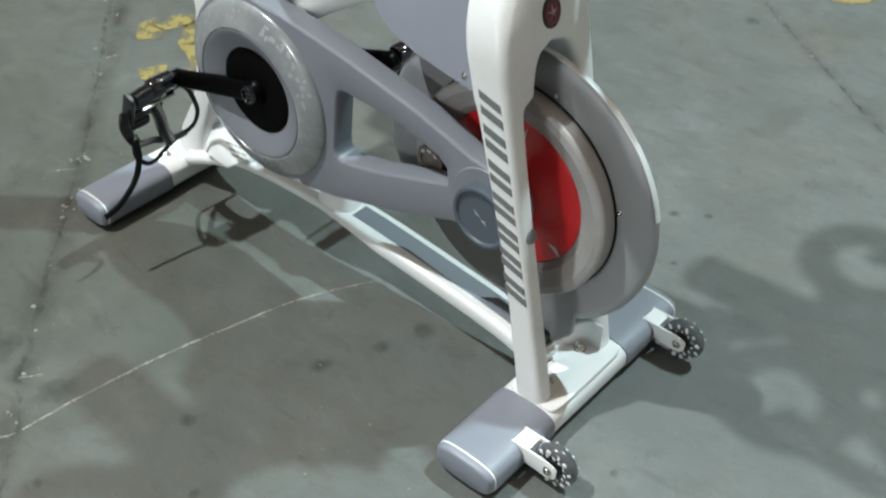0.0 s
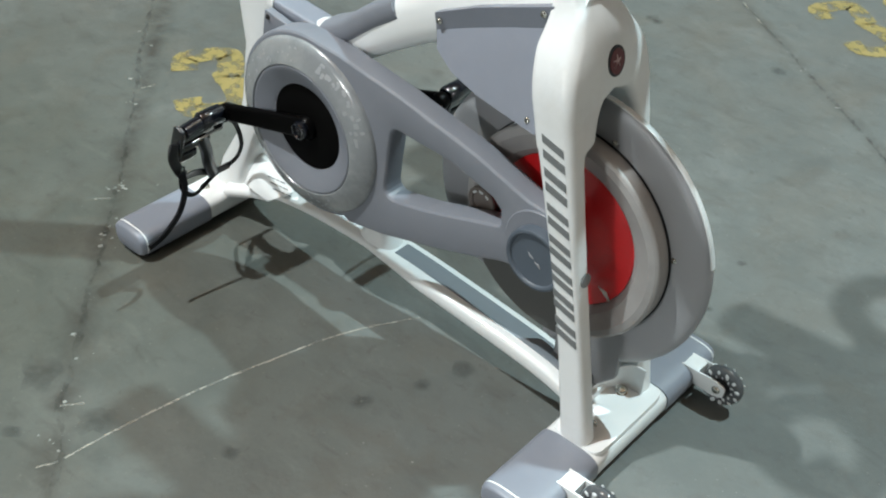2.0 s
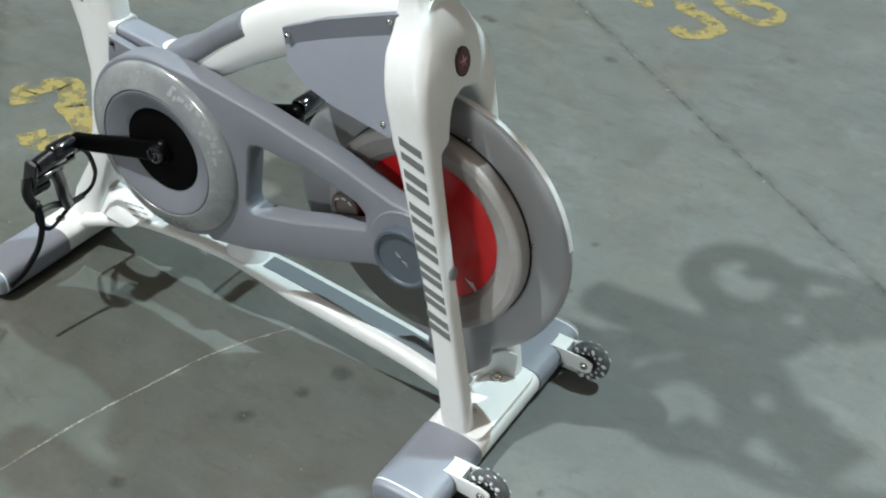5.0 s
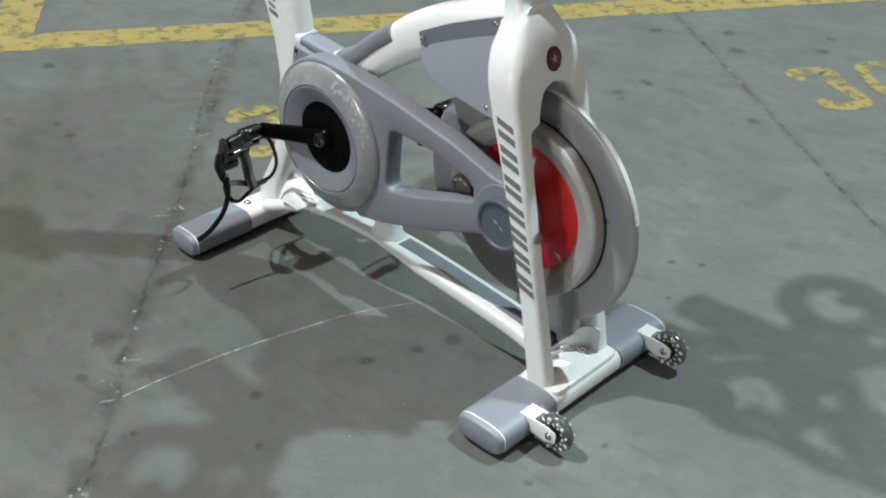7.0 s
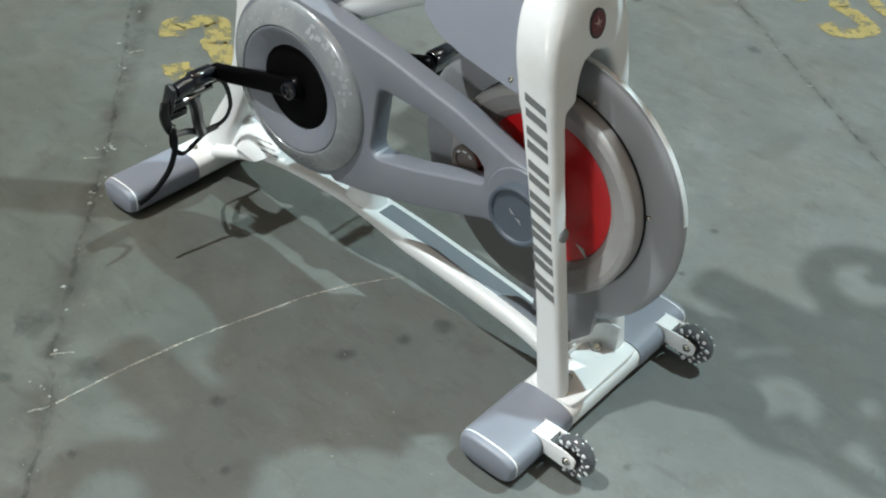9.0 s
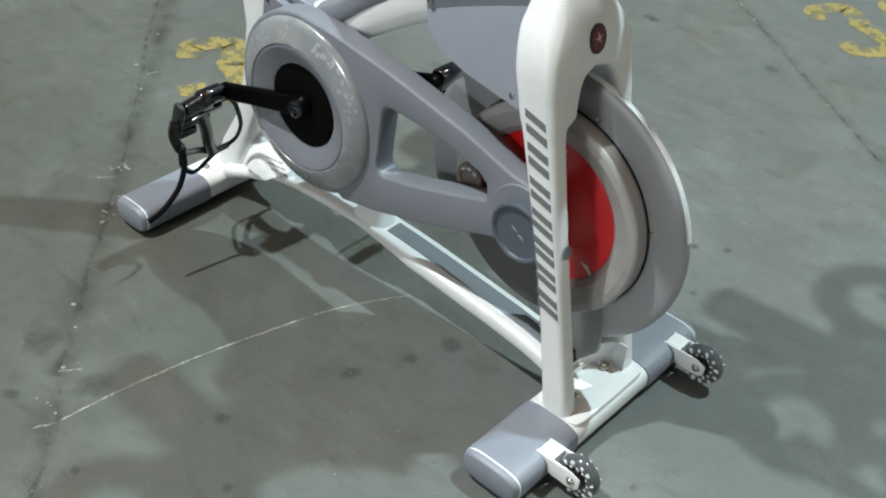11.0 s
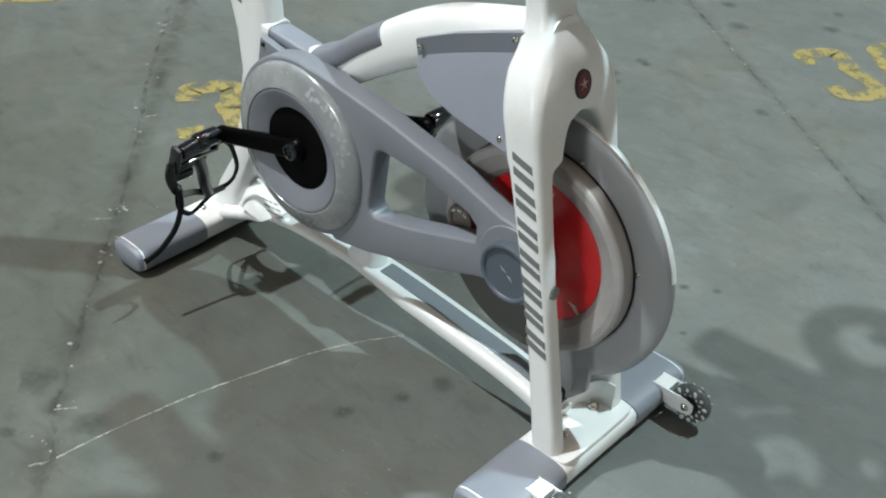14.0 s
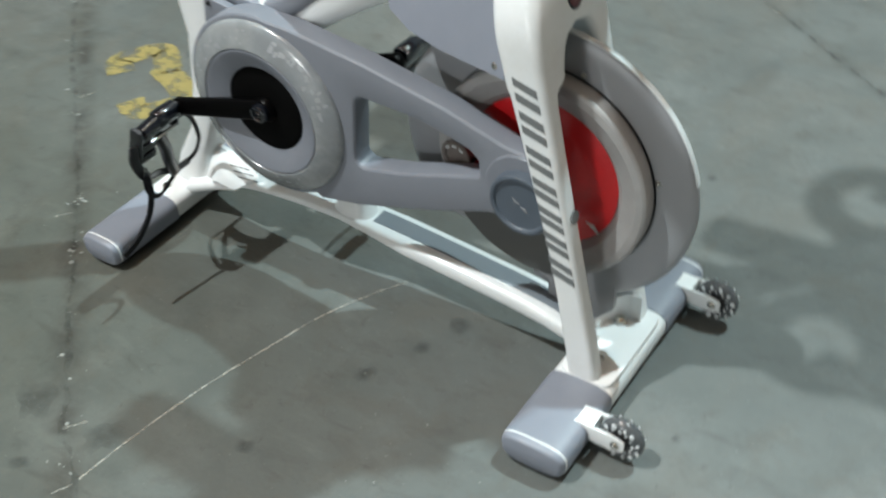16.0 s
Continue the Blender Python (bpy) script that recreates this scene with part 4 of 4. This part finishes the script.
def pedal(at, sgn, tilt, drop=1.0, name="pedal", cage=True):
    """A black block pedal with a toe cage and strap loops hanging below it; y runs outwards from the crank."""
    o = Matrix.Translation(at)
    P = lambda x, y, z: o @ Vector((x, sgn * y, z))
    back = (math.sin(tilt), math.cos(tilt))  # the body hangs behind and below the axle
    Q = lambda s, y: P(-back[0] * s, y, 0.004 - back[1] * s)
    bm = bmesh.new()
    sweep(bm, [P(0, y, 0.004) for y in (0.012, 0.0145, 0.036, 0.058, 0.061)], 0.0165, 0.0165, (0, 0, 1), 2.3, 28, scale=lambda t: 0.88 if t in (0.0, 1.0) else 1.0)
    sweep(bm, [P(0, 0.0, 0), P(0, 0.006, 0), P(0, 0.014, 0)], 0.009, 0.009, (0, 0, 1), 2, 16)
    sweep(bm, [P(0.001, 0.06, 0.003), P(0, 0.075, 0.001), P(0, 0.095, -0.002)], 0.0125, 0.0125, (0, 0, 1), 2.6, 20)
    body = part(name, bm, GLOSS, bike, "black block pedal with a toe cage and strap")
    for s0, s1, ya in ((0.008, 0.036, 0.018), (0.038, 0.062, 0.034), (0.065, 0.088, 0.06)):
        m = (s0 + s1) / 2
        bm = bmesh.new()
        sweep(bm, [Q(m, ya + (0.1 - ya) * k / 4) for k in range(5)], 0.007, (s1 - s0) / 2, (-back[0], 0, -back[1]), 3.5, 16)
        part("tread_bar", bm, GLOSS, body, "black cross bar of the pedal")
    for y, low in ((0.016, 0.034), (0.104, 0.088)):
        bm = bmesh.new()
        sweep(bm, [Q(s, y) for s in (-0.006, 0.0, low * 0.5, low - 0.004, low)], 0.014, 0.0055, (0, 1, 0), 3.2, 16, scale=lambda t: 0.7 if t in (0.0, 1.0) else 1.0)
        part("end_plate", bm, GLOSS, body, "black end plate of the pedal")
    if cage:
        bm = bmesh.new()
        sweep(bm, [P(0.006, 0.018, -0.022), P(0.006, 0.05, -0.023), P(0.006, 0.085, -0.025)], 0.0022, 0.003, (0, 0, 1), 4, 10)
        part("cage_wire", bm, STEEL, body, "thin steel edge of the toe cage")

    def P(x, y, z):
        """The cage and strap trail behind the pedal, further the lower they hang; the buckle stays beside it."""
        d = 0.064 * min(1, max(0, (-z - 0.02) / 0.11)) * min(1, max(0, (0.12 - y) / 0.045))
        return o @ Vector((x - d, sgn * y + 0.66 * d, (z * drop) - 0.6 * d))

    if cage:
        bm = bmesh.new()
        sweep(bm, spline([P(-0.004, 0.116, -0.02), P(-0.004, 0.122, -0.045), P(-0.004, 0.114, -0.075), P(-0.002, 0.106, -0.09)], 6), 0.01, 0.0035, (1, 0, 0), 4, 10)
        sweep(bm, spline([P(-0.004, 0.058, -0.03), P(0.0, 0.052, -0.06), P(0.004, 0.052, -0.085), P(0.003, 0.048, -0.105), P(0.0, 0.04, -0.128)], 6), 0.0115, 0.008, (1, 0, 0), 3, 12)
        sweep(bm, spline([P(0.0, 0.108, -0.094), P(0.0, 0.075, -0.106), P(0.0, 0.035, -0.126), P(0.0, 0.0, -0.128)], 6), 0.007, 0.0025, (1, 0, 0), 4, 10)
        part("toe_cage", bm, BLACK, body, "black plastic toe cage")
    bm = bmesh.new()
    sweep(bm, spline([P(0.0, 0.03, -0.02), P(0.0, 0.0, -0.016), P(0.0, -0.018, -0.035), P(0.0, -0.03, -0.075), P(0.0, -0.03, -0.1), P(0.0, -0.014, -0.122), P(0.0, 0.03, -0.132), P(0.0, 0.055, -0.142), P(0.0, 0.078, -0.152), P(0.0, 0.096, -0.144), P(0.0, 0.112, -0.118), P(0.0, 0.113, -0.092), P(0.0, 0.106, -0.07)], 8), 0.0048, 0.0018, (1, 0, 0), 4, 10)
    part("strap", bm, WEB, body, "black webbing strap")
    bm = bmesh.new()
    sweep(bm, [P(-0.005, 0.108, -0.07), P(-0.005, 0.111, -0.08), P(-0.005, 0.112, -0.092)], 0.0085, 0.0035, (0, 1, 0), 5, 12)
    part("buckle", bm, STEEL, body, "small metal strap buckle")
    return body


right_end = crank("crank", -0.076, -0.091, -0.113, -0.178, -0.033)
left_end = crank("crank", 0.055, 0.08, 0.09, 0.152, 0.045)
near_pedal = pedal(right_end, -1, radians(20))
pedal(left_end, 1, radians(12), 0.5, cage=False)
bm = bmesh.new()
tail = spline([(-0.9, -0.222, 0.25), (-0.898, -0.222, 0.215), (-0.895, -0.24, 0.178), (-0.894, -0.27, 0.152), (-0.895, -0.292, 0.14), (-0.896, -0.314, 0.134)], 6)
sweep(bm, tail, 0.0062, 0.0026, (1, 0, 0), 4, 10)
part("strap_tail", bm, WEB, near_pedal, "loose end of the strap hanging down")

# frame: lower beam, seat tube, top beam
bm = bmesh.new()
beam = spline([(-0.13, 0, 0.06), (-0.2, 0, 0.082), (-0.264, 0, 0.093), (-0.33, 0, 0.0998), (-0.395, 0, 0.106), (-0.464, 0, 0.112), (-0.55, 0, 0.118), (-0.66, 0, 0.12), (-0.76, 0, 0.1165), (-0.84, 0, 0.108), (-0.9, 0, 0.094), (-0.98, 0, 0.065)], 5)
rings = []
for p in beam:
    thin = min(1.0, max(0.0, (-0.5 - p.x) / 0.14))
    hh = 0.018 - 0.009 * thin
    rings.append([(p.x, (0.036 - 0.004 * thin) * c, p.z + 0.018 - hh + hh * d) for c, d in section(32, 4.2)])
loft(bm, rings)
low = part("lower_beam", bm, WHITE, bike, "white bowed lower frame beam")
bm = bmesh.new()
seg = [p + Vector((0, 0.001, 0.0164)) for p in beam if -0.575 < p.x < -0.17]
sweep(bm, seg, 0.018, 0.003, (0, 0, 1), 6, 16)
part("inlay", bm, PANEL, low, "blue-grey inlay along the top of the beam")
bm = bmesh.new()
loft(bm, [[(x, 0.04 * k * c, z + 0.016 * k * d) for c, d in section(28, 2.8)] for x, z, k in ((-1.02, 0.058, 1.25), (-0.985, 0.07, 1.1), (-0.94, 0.088, 1.0), (-0.9, 0.1, 0.98))])
part("rear_joint", bm, WHITE, bike, "white tube joint at the rear foot")


def lean(bm):
    """Tips an upright sheet back towards the seat tube."""
    for v in bm.verts:
        k = max(0.0, (v.co.z - 0.108) / 0.092)
        v.co += Vector((-0.06, 0.04, -0.035)) * k
    return bm


bm = plate(bmesh.new(), [round_poly([(-0.955, 0.112), (-0.885, 0.104), (-0.802, 0.158), (-0.798, 0.182), (-0.893, 0.2)], 0.004, 3)], -0.047, -0.038, 0.0015)
gusset = part("gusset_plate", lean(bm), WHITE, bike, "white gusset plate at the rear of the frame")
for k in range(3):
    for a, b in ((0.0, 0.022), (0.026, 0.034), (0.038, 0.052)):
        x0, z0 = -0.872 + 0.006 * k, 0.162 - 0.0105 * k
        part("label_line", lean(slab([(x0 + q, -0.0474, z0 + 0.12 * q + h) for q, h in ((a, 0), (b, 0), (b, 0.0028), (a, 0.0028))], 0.001)), DECAL, gusset)
bolt("gusset_bolt", (-0.843, -0.019, 0.164), (0, -0.8, 0.5), 0.008, gusset, BLACKGLOSS)
bm = bmesh.new()
loft(bm, [[(-0.62 + a * c, b * d, z) for c, d in section(24, 2.6)] for z, a, b in ((0.13, 0.046, 0.03), (0.138, 0.043, 0.028), (0.15, 0.034, 0.024), (0.2, 0.028, 0.02))])
part("guard_post", bm, WHITE, low, "white flared post under the guard")

bm = bmesh.new()
table = [(0.05, -1.08, -0.985), (0.12, -1.052, -0.97), (0.2, -1.0, -0.93), (0.3, -0.97, -0.885), (0.42, -0.95, -0.862), (0.5, -0.96, -0.86), (0.56, -0.978, -0.863), (0.64, -1.005, -0.877), (0.95, -1.075, -0.965)]
rings = []
for z, a, b in table:
    rings.append([((a + b) / 2 + (b - a) / 2 * c, 0.031 * d, z) for c, d in section(28, 3.0)])
loft(bm, rings)
seat_tube = part("seat_tube", bm, WHITE, bike, "white rear seat tube")
for i in range(8):
    z0 = 0.685 - i * 0.017
    xc = -0.945 - (z0 - 0.6) * 0.22
    w, h = (0.014, 0.0085) if i % 3 else (0.011, 0.0065)
    part("decal_bar", slab([(xc - w, -0.0318, z0 + 0.004), (xc + w, -0.0318, z0 - 0.004), (xc + w, -0.0318, z0 - 0.004 + h), (xc - w, -0.0318, z0 + 0.004 + h)], 0.004), DECAL, seat_tube)

bm = bmesh.new()
top = spline([(-0.76, 0, 0.49), (-0.69, 0, 0.515), (-0.6, 0, 0.575), (-0.52, 0, 0.625), (-0.44, 0, 0.665), (-0.36, 0, 0.69), (-0.28, 0, 0.71), (-0.22, 0, 0.72)], 6)
sweep(bm, top, 0.034, 0.042, (0, 0, 1), 2.7, 30, scale=lambda t: 0.82 + 0.26 * min(1, t * 2.2))
top_part = part("top_beam", bm, WHITE, bike, "white arched top beam")
bm = bmesh.new()
pad = spline([(-0.728, 0, 0.518), (-0.68, 0, 0.543), (-0.62, 0, 0.588), (-0.564, 0, 0.624)], 6)
sweep(bm, pad, 0.0375, 0.0225, (0, 0, 1), 3.0, 24)
part("beam_pad", bm, GREY, top_part, "grey plastic cover on the beam")
bm = bmesh.new()
loft(bm, [[(x, 0.026 * k * c, zc + 0.013 * k * d) for c, d in section(24, 5)] for x, zc, k in ((-0.862, 0.522, 0.94), (-0.81, 0.517, 0.94), (-0.752, 0.511, 0.94))])
part("grip_block", bm, GREY_LIT, top_part, "blue-grey block before the seat tube")
bm = bmesh.new()
loft(bm, [[(x, 0.027 * k * c, zc + 0.016 * k * d) for c, d in section(24, 5)] for x, zc, k in ((-0.752, 0.512, 0.8), (-0.736, 0.51, 0.8))])
part("block_end", bm, WHITE, top_part, "white end piece")
bm = bmesh.new()
loft(bm, [[(x, 0.027 * c, zc + 0.015 * d) for c, d in section(24, 5)] for x, zc in ((-0.876, 0.525), (-0.858, 0.522))])
part("block_end", bm, WHITE, top_part, "white end piece")

# brake housing under the top beam
bm = bmesh.new()
A = [(-0.470, -0.049, 0.660), (-0.395, -0.049, 0.695), (-0.325, -0.049, 0.721), (-0.263, -0.049, 0.743)]
B = [(-0.470, -0.043, 0.630), (-0.402, -0.043, 0.659), (-0.334, -0.043, 0.685), (-0.266, -0.043, 0.709)]
Cc = [(-0.458, -0.055, 0.608), (-0.39, -0.066, 0.622), (-0.32, -0.071, 0.636), (-0.25, -0.073, 0.645)]
Dd = [(-0.415, -0.07, 0.592), (-0.355, -0.084, 0.585), (-0.295, -0.089, 0.579), (-0.24, -0.095, 0.575)]
Ee = [(-0.405, -0.05, 0.585), (-0.35, -0.06, 0.575), (-0.295, -0.06, 0.569), (-0.24, -0.06, 0.566)]
for rows in ([A, B, Cc, Dd, Ee], ):
    for m in (-1, 1):
        g = [[bm.verts.new((x, y if m < 0 else -y, z)) for x, y, z in r] for r in rows]
        for r0, r1 in zip(g, g[1:]):
            for i in range(3):
                bm.faces.new((r0[i], r0[i + 1], r1[i + 1], r1[i]))
        if m < 0:
            ga = g
    for side in (0, -1):
        for r0, r1, s0, s1 in zip(ga, ga[1:], g, g[1:]):
            bm.faces.new((r0[side], r1[side], s1[side], s0[side]))
    for row in (0, -1):
        for i in range(3):
            bm.faces.new((ga[row][i], ga[row][i + 1], g[row][i + 1], g[row][i]))
house = part("brake_housing", bm, GREY_LIT, bike, "grey plastic brake housing under the top beam", 16)
for p, ax in (((-0.461, -0.049, 0.650), (0, -1, 0)), ((-0.278, -0.049, 0.727), (0, -1, 0)), ((-0.258, -0.089, 0.589), (0, -1, 0.3))):
    bolt("housing_screw", p, ax, 0.0045, house)

# head tube, handlebar, saddle
bm = bmesh.new()
loft(bm, [[(cx + x, y, z) for x, y in rounded(0.0215, 0.035, 0.009)] for cx, z in ((-0.257, 0.765), (-0.265, 0.82), (-0.268, 0.9), (-0.268, 1.02))])
part("head_tube", bm, WHITE, bike, "white head tube")
bm = bmesh.new()
for s in (-1, 1):
    ring = [Vector((-0.275 + 0.085 * math.cos(a), s * (0.1825 + 0.085 * math.sin(a)), 1.1)) for a in [2 * math.pi * i / 28 for i in range(28)]]
    sweep(bm, ring, 0.03, 0.028, (0, 0, 1), 2, 12, closed=True)
    sweep(bm, spline([(-0.27, s * 0.215, 1.1), (-0.2, s * 0.25, 1.1), (-0.1, s * 0.265, 1.11), (0.0, s * 0.255, 1.13), (0.06, s * 0.235, 1.15)], 6), 0.024, 0.024, (0, 0, 1), 2, 12)
    sweep(bm, spline([(-0.22, s * 0.0, 1.09), (-0.175, s * 0.03, 1.1), (-0.145, s * 0.08, 1.11), (-0.115, s * 0.13, 1.12), (-0.06, s * 0.18, 1.13)], 6), 0.026, 0.024, (0, 0, 1), 2, 12)
    sweep(bm, spline([(-0.135, s * 0.115, 1.115), (-0.1, s * 0.165, 1.12), (-0.03, s * 0.2, 1.135)], 6), 0.062, 0.018, (0, 0, 1), 3, 16)
    sweep(bm, spline([(-0.25, s * 0.02, 1.09), (-0.2, s * 0.05, 1.1), (-0.17, s * 0.09, 1.11)], 6), 0.04, 0.018, (0, 0, 1), 3, 16)
    sweep(bm, [Vector((-0.26, 0, 1.08)), Vector((-0.28, s * 0.04, 1.085)), Vector((-0.29, s * 0.085, 1.09))], 0.025, 0.025, (0, 0, 1), 2, 12)
sweep(bm, [Vector((-0.26, 0, 1.0)), Vector((-0.255, 0, 1.03)), Vector((-0.25, 0, 1.09))], 0.032, 0.032, (1, 0, 0), 2, 16)
bmesh.ops.rotate(bm, cent=(-0.275, 0, 1.1), matrix=Matrix.Rotation(radians(5.8), 3, "Z"), verts=bm.verts)
bmesh.ops.translate(bm, vec=(0.035, 0.003, 0), verts=bm.verts)
loft(bm, [[(x, -0.004 + w * c, z + h * d) for c, d in section(24, 4)] for x, w, z, h in ((-0.468, 0.03, 1.07, 0.016), (-0.46, 0.042, 1.07, 0.022), (-0.38, 0.05, 1.075, 0.026), (-0.29, 0.05, 1.08, 0.026), (-0.26, 0.04, 1.08, 0.022))])
part("handlebar", bm, BLACK, bike, "black multi-grip handlebar")
bm = bmesh.new()
sweep(bm, [Vector((-1.02, 0, 0.93)), Vector((-1.05, 0, 1.0)), Vector((-1.07, 0, 1.06))], 0.018, 0.018, (1, 0, 0), 2, 16)
part("seat_post", bm, STEEL, bike)
bm = bmesh.new()
loft(bm, [[(x, w * c, 1.075 + h + 0.022 * d) for c, d in section(24, 2.6)] for x, w, h in ((-1.2, 0.05, 0.012), (-1.18, 0.075, 0.01), (-1.1, 0.075, 0.004), (-1.02, 0.045, 0), (-0.95, 0.024, -0.004), (-0.925, 0.014, -0.008))])
part("saddle", bm, BLACK, bike, "black saddle")
